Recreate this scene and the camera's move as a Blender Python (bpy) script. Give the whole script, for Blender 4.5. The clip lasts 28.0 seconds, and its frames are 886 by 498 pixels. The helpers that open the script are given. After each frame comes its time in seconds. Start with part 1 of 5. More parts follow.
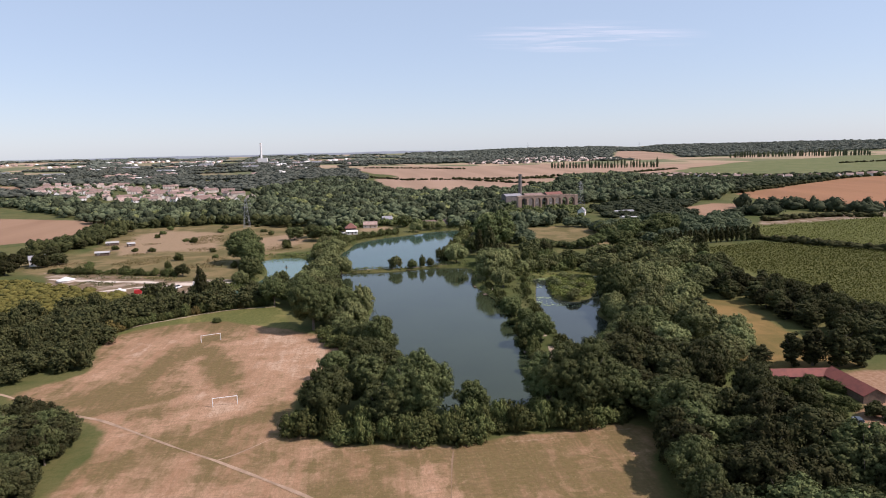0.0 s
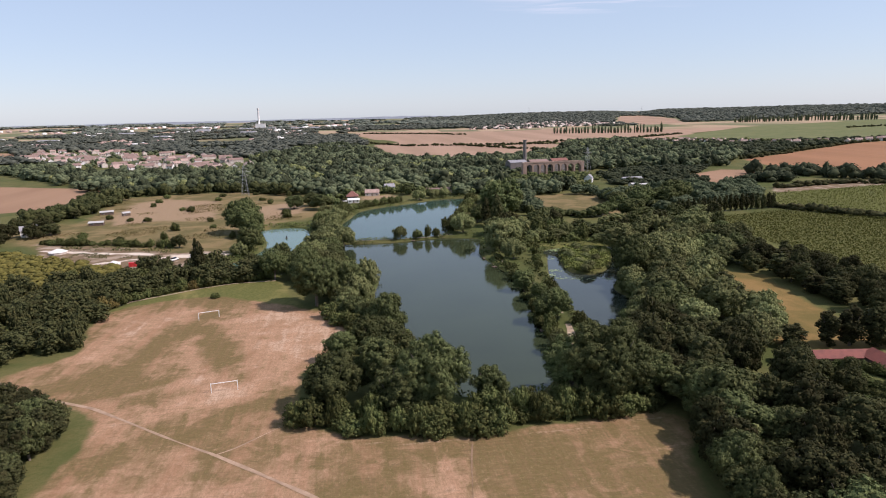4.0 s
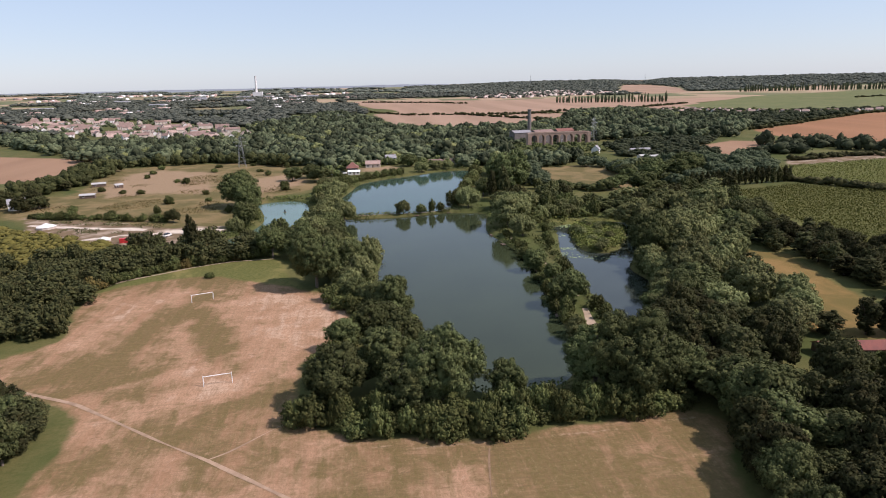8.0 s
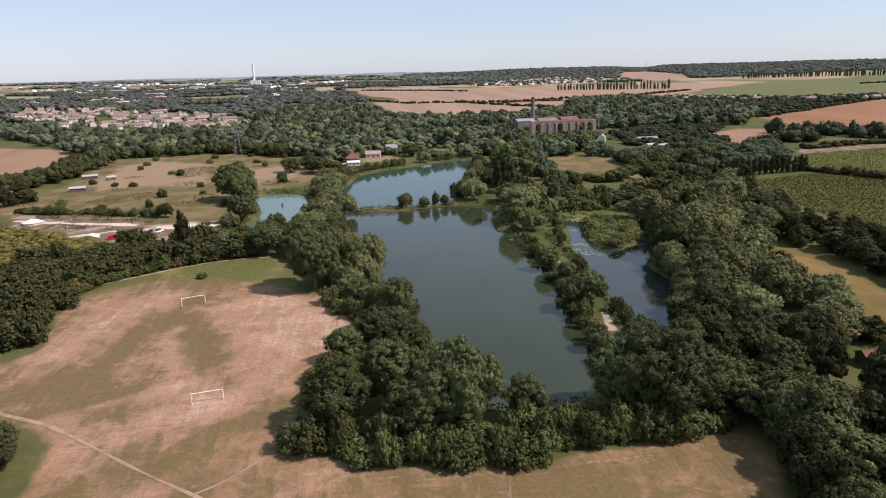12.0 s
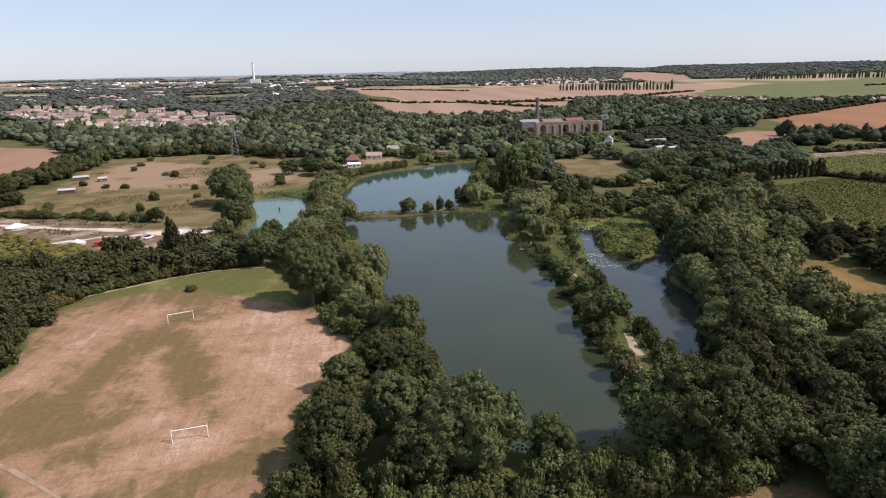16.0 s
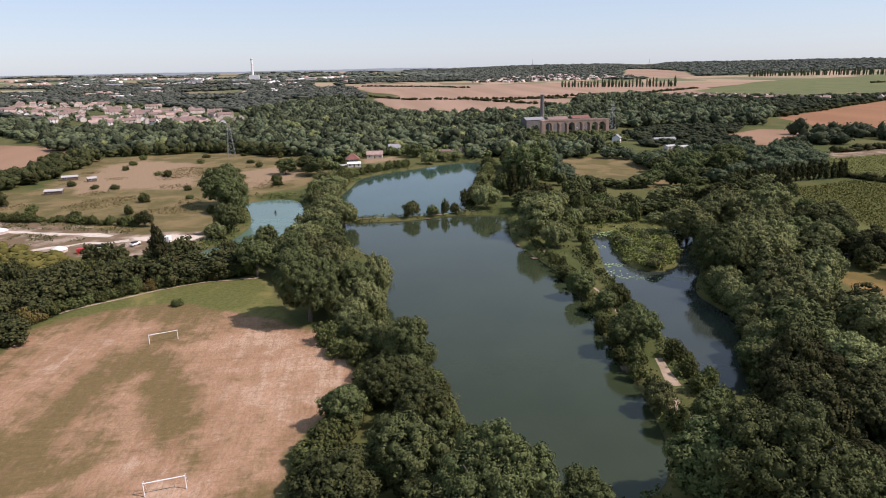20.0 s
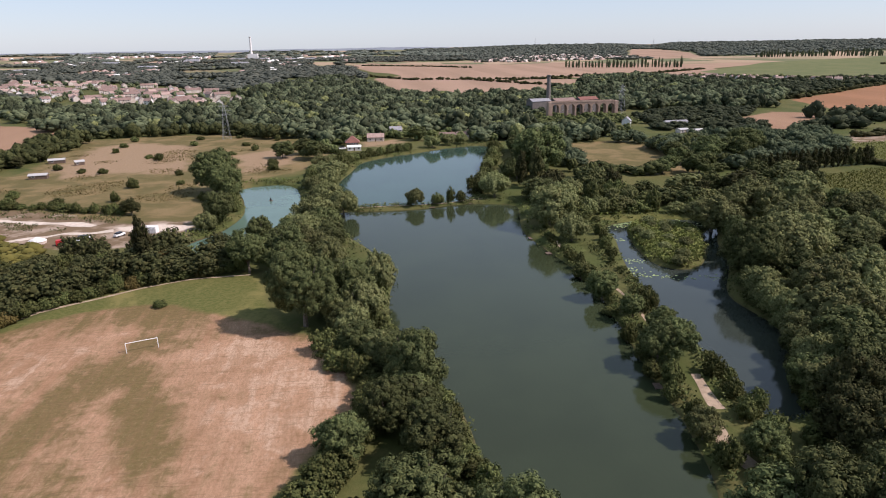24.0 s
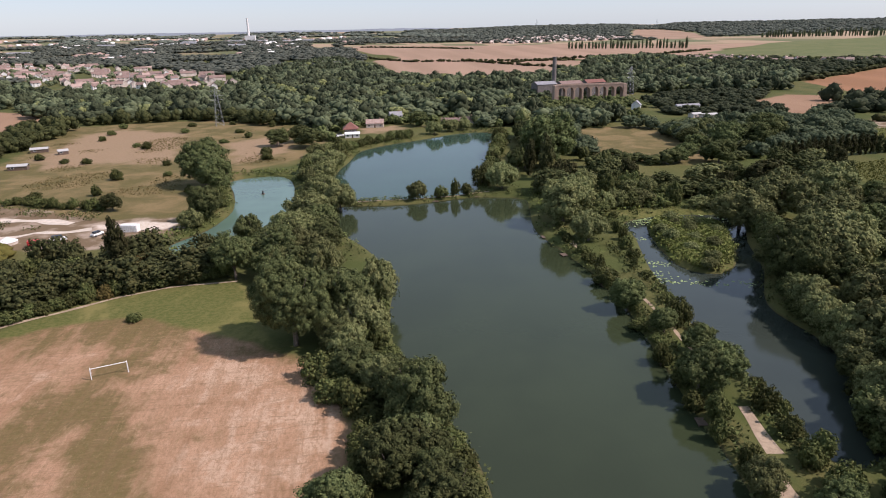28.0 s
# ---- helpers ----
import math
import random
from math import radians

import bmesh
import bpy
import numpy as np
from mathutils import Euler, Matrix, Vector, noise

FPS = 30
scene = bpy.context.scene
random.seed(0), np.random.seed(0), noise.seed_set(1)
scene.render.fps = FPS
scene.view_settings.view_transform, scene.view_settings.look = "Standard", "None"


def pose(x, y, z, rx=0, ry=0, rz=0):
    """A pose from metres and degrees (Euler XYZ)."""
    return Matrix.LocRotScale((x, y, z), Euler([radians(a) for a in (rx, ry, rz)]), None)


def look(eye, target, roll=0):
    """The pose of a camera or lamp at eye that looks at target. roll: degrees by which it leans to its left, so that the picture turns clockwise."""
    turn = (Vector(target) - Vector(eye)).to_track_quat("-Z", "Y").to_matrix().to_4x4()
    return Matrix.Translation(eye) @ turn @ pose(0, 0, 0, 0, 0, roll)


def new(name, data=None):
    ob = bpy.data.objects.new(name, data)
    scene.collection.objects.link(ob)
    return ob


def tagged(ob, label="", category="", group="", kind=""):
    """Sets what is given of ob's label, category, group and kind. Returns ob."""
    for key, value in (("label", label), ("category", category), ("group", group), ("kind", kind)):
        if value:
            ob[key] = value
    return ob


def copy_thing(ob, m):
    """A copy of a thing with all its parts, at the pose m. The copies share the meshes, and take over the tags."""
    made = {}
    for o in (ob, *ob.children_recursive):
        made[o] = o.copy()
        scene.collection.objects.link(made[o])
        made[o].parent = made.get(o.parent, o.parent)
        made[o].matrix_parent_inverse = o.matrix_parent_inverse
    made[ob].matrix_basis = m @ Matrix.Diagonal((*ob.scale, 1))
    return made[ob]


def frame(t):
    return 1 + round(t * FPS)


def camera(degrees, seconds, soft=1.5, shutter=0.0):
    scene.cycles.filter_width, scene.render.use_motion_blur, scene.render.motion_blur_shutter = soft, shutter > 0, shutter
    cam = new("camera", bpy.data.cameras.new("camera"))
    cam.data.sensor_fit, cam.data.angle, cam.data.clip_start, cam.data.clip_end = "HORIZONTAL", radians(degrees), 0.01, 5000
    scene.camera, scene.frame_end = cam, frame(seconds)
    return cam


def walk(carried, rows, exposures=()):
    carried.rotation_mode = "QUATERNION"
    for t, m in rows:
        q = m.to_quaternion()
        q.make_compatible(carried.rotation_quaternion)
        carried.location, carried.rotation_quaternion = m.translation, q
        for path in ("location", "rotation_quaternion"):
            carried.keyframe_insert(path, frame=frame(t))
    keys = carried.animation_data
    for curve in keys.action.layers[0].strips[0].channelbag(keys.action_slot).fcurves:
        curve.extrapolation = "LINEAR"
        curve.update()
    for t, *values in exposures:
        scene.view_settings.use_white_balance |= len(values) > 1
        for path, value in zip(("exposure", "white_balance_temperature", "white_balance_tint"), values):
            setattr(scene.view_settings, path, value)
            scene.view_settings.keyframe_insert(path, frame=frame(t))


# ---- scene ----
cam = camera(70.0, 28.0, soft=1.0)
PATH = [
    (0, (3.112, -2.248, 68.874), (3.371, -0.289, 68.563), -1.3),
    (0.5, (2.694, -0.647, 68.912), (2.952, 1.31, 68.588), -1.4),
    (1, (2.355, 0.995, 68.918), (2.614, 2.949, 68.58), -1.3),
    (1.5, (2.07, 2.69, 68.913), (2.328, 4.642, 68.562), -1.4),
    (2, (1.86, 4.429, 68.881), (2.118, 6.378, 68.517), -1.3),
    (2.5, (1.683, 6.247, 68.856), (1.94, 8.194, 68.478), -1.4),
    (3, (1.521, 8.1, 68.843), (1.778, 10.044, 68.451), -1.3),
    (3.5, (1.369, 9.893, 68.832), (1.625, 11.835, 68.428), -1.4),
    (5.5, (0.684, 17.119, 68.8), (0.938, 19.05, 68.348), -1.4),
    (6, (0.57, 18.898, 68.792), (0.824, 20.827, 68.329), -1.4),
    (6.5, (0.488, 20.721, 68.8), (0.741, 22.647, 68.324), -1.4),
    (7, (0.438, 22.492, 68.795), (0.691, 24.415, 68.309), -1.4),
    (7.5, (0.351, 24.287, 68.791), (0.602, 26.208, 68.293), -1.4),
    (8, (0.249, 26.026, 68.738), (0.501, 27.944, 68.23), -1.3),
    (8.5, (0.113, 27.789, 68.709), (0.365, 29.704, 68.191), -1.4),
    (9, (0.059, 29.561, 68.658), (0.31, 31.473, 68.13), -1.4),
    (9.5, (0.025, 31.368, 68.602), (0.276, 33.278, 68.063), -1.4),
    (10, (-0.081, 33.138, 68.561), (0.17, 35.046, 68.018), -1.4),
    (10.5, (-0.153, 34.957, 68.506), (0.098, 36.865, 67.963), -1.4),
    (11, (-0.18, 36.7, 68.448), (0.071, 38.608, 67.905), -1.4),
    (11.5, (-0.211, 38.492, 68.433), (0.039, 40.4, 67.89), -1.5),
    (12, (-0.254, 40.301, 68.415), (-0.003, 42.209, 67.872), -1.5),
    (12.5, (-0.323, 42.142, 68.416), (-0.073, 44.051, 67.873), -1.5),
    (14.5, (-0.555, 49.712, 68.259), (-0.303, 51.62, 67.715), -1.4),
    (15, (-0.573, 51.676, 68.207), (-0.321, 53.585, 67.663), -1.3),
    (15.5, (-0.613, 53.821, 68.164), (-0.361, 55.729, 67.62), -1.3),
    (16, (-0.636, 55.985, 68.121), (-0.383, 57.893, 67.577), -1.2),
    (16.5, (-0.698, 58.206, 68.101), (-0.444, 60.114, 67.557), -1.2),
    (17, (-0.707, 60.413, 68.084), (-0.453, 62.321, 67.54), -1.3),
    (17.5, (-0.689, 62.572, 68.012), (-0.435, 64.48, 67.469), -1.2),
    (18, (-0.701, 64.734, 67.937), (-0.446, 66.642, 67.394), -1.1),
    (18.5, (-0.74, 66.889, 67.874), (-0.485, 68.796, 67.329), -1.1),
    (19, (-0.792, 69.043, 67.839), (-0.536, 70.95, 67.293), -1.0),
    (19.5, (-0.857, 71.206, 67.823), (-0.602, 73.112, 67.274), -1.0),
    (20, (-0.94, 73.41, 67.826), (-0.686, 75.315, 67.272), -1.1),
    (20.5, (-0.882, 75.644, 67.733), (-0.628, 77.546, 67.171), -1.0),
    (21, (-0.855, 77.908, 67.649), (-0.601, 79.809, 67.079), -1.0),
    (21.5, (-0.862, 80.118, 67.583), (-0.609, 82.016, 67.007), -1.1),
    (23.5, (-0.823, 88.916, 67.279), (-0.571, 90.806, 66.674), -1.0),
    (24, (-0.795, 91.066, 67.259), (-0.545, 92.954, 66.648), -0.9),
    (24.5, (-0.748, 93.173, 67.281), (-0.499, 95.059, 66.663), -1.0),
    (25, (-0.656, 95.356, 67.327), (-0.408, 97.239, 66.699), -1.0),
    (25.5, (-0.408, 97.707, 67.329), (-0.161, 99.587, 66.693), -1.0),
    (26, (-0.094, 100.187, 67.297), (0.152, 102.064, 66.652), -1.1),
    (26.5, (0.18, 102.724, 67.238), (0.424, 104.599, 66.585), -1.2),
    (27, (0.331, 105.3, 67.183), (0.575, 107.172, 66.523), -1.1),
    (27.5, (0.363, 107.836, 67.133), (0.608, 109.707, 66.471), -1.1),
    (28, (0.312, 110.302, 67.099), (0.557, 112.173, 66.437), -1.1),
]
walk(cam, [(t, look(eye, target, roll)) for t, eye, target, roll in PATH], exposures=[(0, 0.2, 6250, 29), (28, 0.2, 6250, 29)])

# ---- world, sun, exposure ----
SUN_EL, SUN_AZ = radians(47), radians(110)  # azimuth clockwise from +y
world = bpy.data.worlds.new("sky_world")
scene.world = world
world.use_nodes = True
wn, wl = world.node_tree.nodes, world.node_tree.links
sky = wn.new("ShaderNodeTexSky")
sky.sky_type, sky.sun_disc = "NISHITA", False
sky.sun_elevation, sky.sun_rotation = SUN_EL, SUN_AZ
sky.altitude, sky.air_density, sky.dust_density, sky.ozone_density = 50, 1.0, 0.4, 2.0
haze = wn.new("ShaderNodeMix")
haze.data_type = "RGBA"
haze.inputs[0].default_value = 0.55
haze.inputs[7].default_value = (4.75, 6.3, 6.75, 1)
wl.new(sky.outputs[0], haze.inputs[6])
wl.new(haze.outputs[2], wn["Background"].inputs[0])
wn["Background"].inputs[1].default_value = 0.106
sun_data = bpy.data.lights.new("sun", "SUN")
sun_data.energy, sun_data.angle, sun_data.color = 5.0, radians(0.6), (1.0, 0.93, 0.82)
sun = new("sun", sun_data)
sun.matrix_world = look((300 * math.sin(SUN_AZ), 300 * math.cos(SUN_AZ), 300 * math.tan(SUN_EL)), (0, 0, 0))

rng = np.random.default_rng(7)


# ---- plan: shores, fields and terrain ----
def smooth(a, b, x):
    t = np.clip((x - a) / (b - a), 0, 1)
    return t * t * (3 - 2 * t)


def terr(x, y):
    """Height of the dry land: a flat valley floor that climbs gently to far rises."""
    x, y = np.asarray(x, float), np.asarray(y, float)
    d = np.hypot(x, y)
    az = np.degrees(np.arctan2(x, y))
    z = 1.2 + 54 * np.clip((d - 1250) / 3400, 0, 1) ** 1.35
    z = z + 11 * smooth(8, 16, az) * smooth(3000, 4100, d)
    z = z - 10 * np.exp(-((az - 24.5) / 1.6) ** 2) * smooth(3000, 4100, d)
    z = z + 1.6 * np.sin(x / 190 + 1) * np.sin(y / 230) * smooth(700, 1200, d)
    return z


def rounded(pts, n=4):
    """A closed Catmull-Rom outline through the points."""
    p = np.array(pts, float)
    out = []
    for i in range(len(p)):
        a, b, c, d = p[i - 1], p[i], p[(i + 1) % len(p)], p[(i + 2) % len(p)]
        for t in np.arange(n) / n:
            out.append(0.5 * (2 * b + (c - a) * t + (2 * a - 5 * b + 4 * c - d) * t * t + (3 * b - a - 3 * c + d) * t ** 3))
    return np.array(out)


def sdf(poly, x, y):
    """Signed distance to a closed outline, negative inside."""
    poly = np.asarray(poly, float)
    best = np.full(x.shape, 1e18)
    inside = np.zeros(x.shape, bool)
    for (ax, ay), (bx, by) in zip(poly, np.roll(poly, -1, 0)):
        ex, ey = bx - ax, by - ay
        t = np.clip(((x - ax) * ex + (y - ay) * ey) / (ex * ex + ey * ey + 1e-12), 0, 1)
        best = np.minimum(best, (x - ax - t * ex) ** 2 + (y - ay - t * ey) ** 2)
        cross = ((ay > y) != (by > y)) & (x < (bx - ax) * (y - ay) / (by - ay + 1e-12) + ax)
        inside ^= cross
    return np.sqrt(best) * np.where(inside, -1, 1)


def dist_line(pts, x, y):
    best = np.full(x.shape, 1e18)
    for (ax, ay), (bx, by) in zip(pts[:-1], pts[1:]):
        ex, ey = bx - ax, by - ay
        t = np.clip(((x - ax) * ex + (y - ay) * ey) / (ex * ex + ey * ey), 0, 1)
        best = np.minimum(best, (x - ax - t * ex) ** 2 + (y - ay - t * ey) ** 2)
    return np.sqrt(best)


MAIN_LAKE = rounded([(24, 157), (34, 155), (45, 157), (52, 168), (56, 186), (58, 205), (61, 226), (64, 250), (64, 270),
                     (61, 292), (59, 314), (64, 340), (65, 355), (45, 361), (23, 356), (4, 356), (-9, 358), (-12, 344),
                     (-8, 325), (2, 302), (8, 276), (6, 256), (6, 236), (12, 214), (17, 194), (18, 172)])
UPPER_LAKE = rounded([(-6, 366), (10, 364), (26, 363), (46, 368), (52, 382), (64, 428), (78, 476), (88, 518), (84, 528),
                      (62, 524), (38, 507), (19, 495), (2, 477), (-5, 446), (-11, 418), (-10, 390)])
SMALL_LAKE = rounded([(-60, 412), (-50, 420), (-37, 418), (-30, 398), (-28, 360), (-28, 334), (-38, 328), (-50, 322),
                      (-60, 306), (-66, 312), (-62, 324), (-54, 338), (-50, 360), (-54, 386)])
POND = rounded([(92, 314), (90, 300), (84, 279), (79, 257), (76, 237), (75, 218), (74, 204), (72, 190), (76, 184),
                (84, 188), (90, 202), (97, 214), (99, 226), (99, 243), (113, 266), (122, 288), (132, 306), (128, 318), (108, 321)])
ISLAND = rounded([(99, 312), (109, 314), (123, 306), (116, 284), (106, 268), (98, 264), (91, 270), (92, 288)])
PITCH = rounded([(-60, 95), (-60, 126), (-59, 149), (-64, 162), (-97, 187), (-83, 203), (-91, 240), (-81, 253), (-60, 258),
                 (-44, 251), (-34, 244), (-15, 231), (-6, 207), (-8, 195), (-18, 177), (-17, 149), (-9, 140), (8, 134),
                 (26, 133), (47, 135), (65, 136), (70, 131), (63, 121), (58, 105), (52, 70), (40, 20), (-40, 20)], 3)
GREEN = rounded([(-97, 190), (-83, 206), (-93, 243), (-81, 264), (-66, 274), (-50, 280), (-33, 279), (-26, 250), (-14, 230),
                 (-4, 205), (-12, 176), (-40, 200)], 3)
MEADOW = [(-240, 450), (-179, 469), (-202, 613), (-124, 626), (-70, 600), (-28, 556), (-26, 470), (-62, 437), (-70, 400),
          (-74, 350), (-122, 372), (-175, 395)]
CHALK = [(-97, 346), (-90, 339), (-81, 335.5), (-68, 337), (-66, 343), (-80, 348)]
LODGE_LAWN = [(1, 534), (12, 536), (33, 551), (29, 566), (3, 557)]
YARD = [(-185, 400), (-140, 380), (-95, 352), (-70, 350), (-62, 335), (-66, 322), (-90, 317), (-135, 325), (-160, 345)]
ORCHARD = [(-210, 380), (-150, 345), (-112, 316), (-108, 282), (-134, 268), (-230, 240)]
BROWN_WEST = [(-420, 790), (-258, 712), (-232, 640), (-250, 564), (-330, 510), (-480, 600)]
GREEN_FAR = [(-700, 1210), (-504, 1152), (-466, 1063), (-620, 1040)]
STUBBLE_WEST = [(-1000, 1680), (-766, 1586), (-670, 1386), (-850, 1350)]
VINE_A = [(226, 380), (276, 393), (296, 366), (334, 330), (334, 250), (250, 170), (192, 186), (194, 250), (204, 322)]
VINE_B = [(318, 470), (465, 497), (430, 330), (345, 318), (300, 372), (285, 418)]
GOLD = [(150, 256), (163, 244), (154, 196), (152, 162), (128, 165), (119, 174), (140, 216)]
ORANGE = [(505, 790), (659, 886), (866, 1021), (1060, 1090), (760, 640), (517, 554), (450, 593)]
SMALL_FIELD = [(346, 635), (403, 671), (440, 650), (377, 577), (322, 543)]
WHEAT = [[(40, 1500), (75, 1080), (140, 960), (255, 985), (330, 1100), (440, 1290), (300, 1560), (115, 1570)],
         [(-9, 2232), (65, 2447), (212, 1993), (330, 1545), (115, 1530)],
         [(-20, 2249), (106, 2312), (314, 2187), (472, 2085), (600, 1960), (901, 1858), (1190, 1771), (827, 1575), (628, 1430), (432, 1400), (295, 1330), (200, 1560), (50, 1740)],
         [(316, 1925), (511, 2102), (676, 2124), (933, 1821), (830, 1450), (640, 1290), (450, 1255), (440, 1440), (345, 1555)],
         [(1025, 2440), (1392, 3288), (1513, 3295), (1432, 2751), (1228, 2294), (1042, 2211)]]
GREEN_FIELD = [(759, 1463), (1129, 1781), (1850, 2000), (1500, 1250), (1135, 1150), (759, 1119)]
GLADE = [(142, 512), (176, 516), (188, 495), (178, 432), (168, 406), (150, 414), (131, 446)]
PALE = [[(-178, 485), (-186, 576), (-166, 597), (-116, 566), (-100, 459), (-137, 468), (-161, 459)], [(-81, 517), (-49, 542), (-38, 478), (-63, 451)]]
LAWN = [(92, 322), (101, 330), (120, 328), (134, 322), (128, 314), (110, 316)]
FARM = [(100, 122), (122, 122), (150, 134), (160, 158), (142, 160), (136, 140), (116, 126)]
SANDY = [(354, 512), (496, 535), (470, 500), (330, 474)]
PALE_OVAL = rounded([(-48, 216), (-42, 230), (-30, 233), (-18, 226), (-8, 208), (-5, 194), (-16, 190), (-28, 195), (-37, 208)])
TRAIL = [(-125, 203), (-102, 188.5), (-78, 171), (-65, 163.5), (-54, 155), (-43.5, 146), (-31, 136.3), (-18.6, 124.7), (-9, 116.5), (20, 92)]
TRAIL_CLUMP = [(-31, 136.3), (-27.8, 138), (-23.5, 141.8), (-18.8, 146), (-15.5, 148)]
TRAIL_EDGE = [(-103, 240), (-87, 260), (-77, 266), (-66, 274), (-53, 279), (-35, 280)]
BUND_PATH = [(66, 300), (68, 268), (70, 248), (69, 236), (68, 226), (68, 212), (66, 198), (64, 188), (61, 178), (60, 168)]
LAKES = [MAIN_LAKE, UPPER_LAKE, SMALL_LAKE, POND]


def shore(x, y):
    d = np.min([sdf(p, x, y) for p in LAKES], axis=0)
    return np.maximum(d, -sdf(ISLAND, x, y))


def near_shore(x, y):
    """Shore distance, worked out only where lakes can be."""
    out = np.full(x.shape, 200.0)
    m = (x > -120) & (x < 190) & (y > 120) & (y < 580)
    if m.any():
        out[m] = shore(x[m], y[m])
    return out


def ground_z(x, y):
    x, y = np.atleast_1d(np.asarray(x, float)), np.atleast_1d(np.asarray(y, float))
    s = near_shore(x, y)
    swell = 0.12 * np.sin(x / 17 + 2 * np.sin(y / 31)) * np.sin(y / 23) * smooth(4, 8, s)
    return -1.5 + (terr(x, y) + 1.5) * smooth(-3.0, 3.2, s) + swell


# ---- materials ----
def nodes_of(name):
    m = bpy.data.materials.new(name)
    m.use_nodes = True
    return m, m.node_tree.nodes, m.node_tree.links, m.node_tree.nodes["Principled BSDF"]


def noise_node(n, l, scale, detail=4, rough=0.6, coord="Object", distort=0.0, stretch=None):
    tc = n.new("ShaderNodeTexCoord")
    t = n.new("ShaderNodeTexNoise")
    t.inputs["Scale"].default_value, t.inputs["Detail"].default_value = scale, detail
    t.inputs["Roughness"].default_value, t.inputs["Distortion"].default_value = rough, distort
    src = tc.outputs[coord]
    if stretch:
        mp = n.new("ShaderNodeMapping")
        mp.inputs["Rotation"].default_value = (0, 0, radians(stretch[0]))
        mp.inputs["Scale"].default_value = stretch[1]
        l.new(src, mp.inputs[0])
        src = mp.outputs[0]
    l.new(src, t.inputs["Vector"])
    return t.outputs["Fac"]


def maprange(n, l, src, a, b, lo=0.0, hi=1.0, kind="SMOOTHSTEP"):
    r = n.new("ShaderNodeMapRange")
    r.interpolation_type = kind
    for k, v in (("From Min", a), ("From Max", b), ("To Min", lo), ("To Max", hi)):
        r.inputs[k].default_value = v
    l.new(src, r.inputs["Value"])
    return r.outputs[0]


def math_node(n, l, op, a, b):
    m = n.new("ShaderNodeMath")
    m.operation = op
    for i, v in enumerate((a, b)):
        if isinstance(v, (int, float)):
            m.inputs[i].default_value = v
        else:
            l.new(v, m.inputs[i])
    return m.outputs[0]


def mix(n, l, fac, a, b, mode="MIX"):
    m = n.new("ShaderNodeMix")
    m.data_type, m.blend_type = "RGBA", mode
    for sock, v in ((m.inputs[0], fac), (m.inputs[6], a), (m.inputs[7], b)):
        if isinstance(v, tuple):
            sock.default_value = (*v, 1)
        elif isinstance(v, (int, float)):
            sock.default_value = v
        else:
            l.new(v, sock)
    return m.outputs[2]


def bump(n, l, p, height, strength, dist):
    b = n.new("ShaderNodeBump")
    b.inputs["Strength"].default_value, b.inputs["Distance"].default_value = strength, dist
    l.new(height, b.inputs["Height"])
    l.new(b.outputs[0], p.inputs["Normal"])


def plain(name, a, b, scale=3.0, rough=0.8, metal=0.0, relief=0.0, fine=None):
    """A surface that wanders between two colours at two scales."""
    m, n, l, p = nodes_of(name)
    f = noise_node(n, l, scale)
    c = mix(n, l, maprange(n, l, f, 0.35, 0.65), a, b)
    g = noise_node(n, l, fine or scale * 9, 3)
    c = mix(n, l, maprange(n, l, g, 0.3, 0.75, 0, 0.35), c, tuple(v * 0.55 for v in a))
    l.new(c, p.inputs["Base Color"])
    p.inputs["Roughness"].default_value, p.inputs["Metallic"].default_value = rough, metal
    if relief:
        bump(n, l, p, g, 0.6, relief)
    return m


def leaf_material(name, dark, light, warm):
    """Foliage: each leaf clump varies a little, each tree too."""
    dark, light, warm = (tuple(v * 0.84 for v in tone) for tone in (dark, light, warm))
    m, n, l, p = nodes_of(name)
    geo, info = n.new("ShaderNodeNewGeometry"), n.new("ShaderNodeObjectInfo")
    c = mix(n, l, maprange(n, l, geo.outputs["Random Per Island"], 0, 1, 0.0, 1.1, "LINEAR"), dark, light)
    f = noise_node(n, l, 0.35, 2)
    c = mix(n, l, maprange(n, l, f, 0.45, 0.75, 0, 0.4), c, warm)
    hs = n.new("ShaderNodeHueSaturation")
    l.new(maprange(n, l, info.outputs["Random"], 0, 1, 0.488, 0.512, "LINEAR"), hs.inputs["Hue"])
    l.new(maprange(n, l, info.outputs["Random"], 0, 1, 0.64, 1.4, "LINEAR"), hs.inputs["Value"])
    l.new(c, hs.inputs["Color"])
    l.new(hs.outputs[0], p.inputs["Base Color"])
    p.inputs["Roughness"].default_value = 0.85
    p.inputs["Specular IOR Level"].default_value = 0.06
    tr = n.new("ShaderNodeBsdfTranslucent")
    l.new(hs.outputs[0], tr.inputs[0])
    ms = n.new("ShaderNodeMixShader")
    ms.inputs[0].default_value = 0.08
    l.new(p.outputs[0], ms.inputs[1])
    l.new(tr.outputs[0], ms.inputs[2])
    l.new(ms.outputs[0], n["Material Output"].inputs[0])
    return m


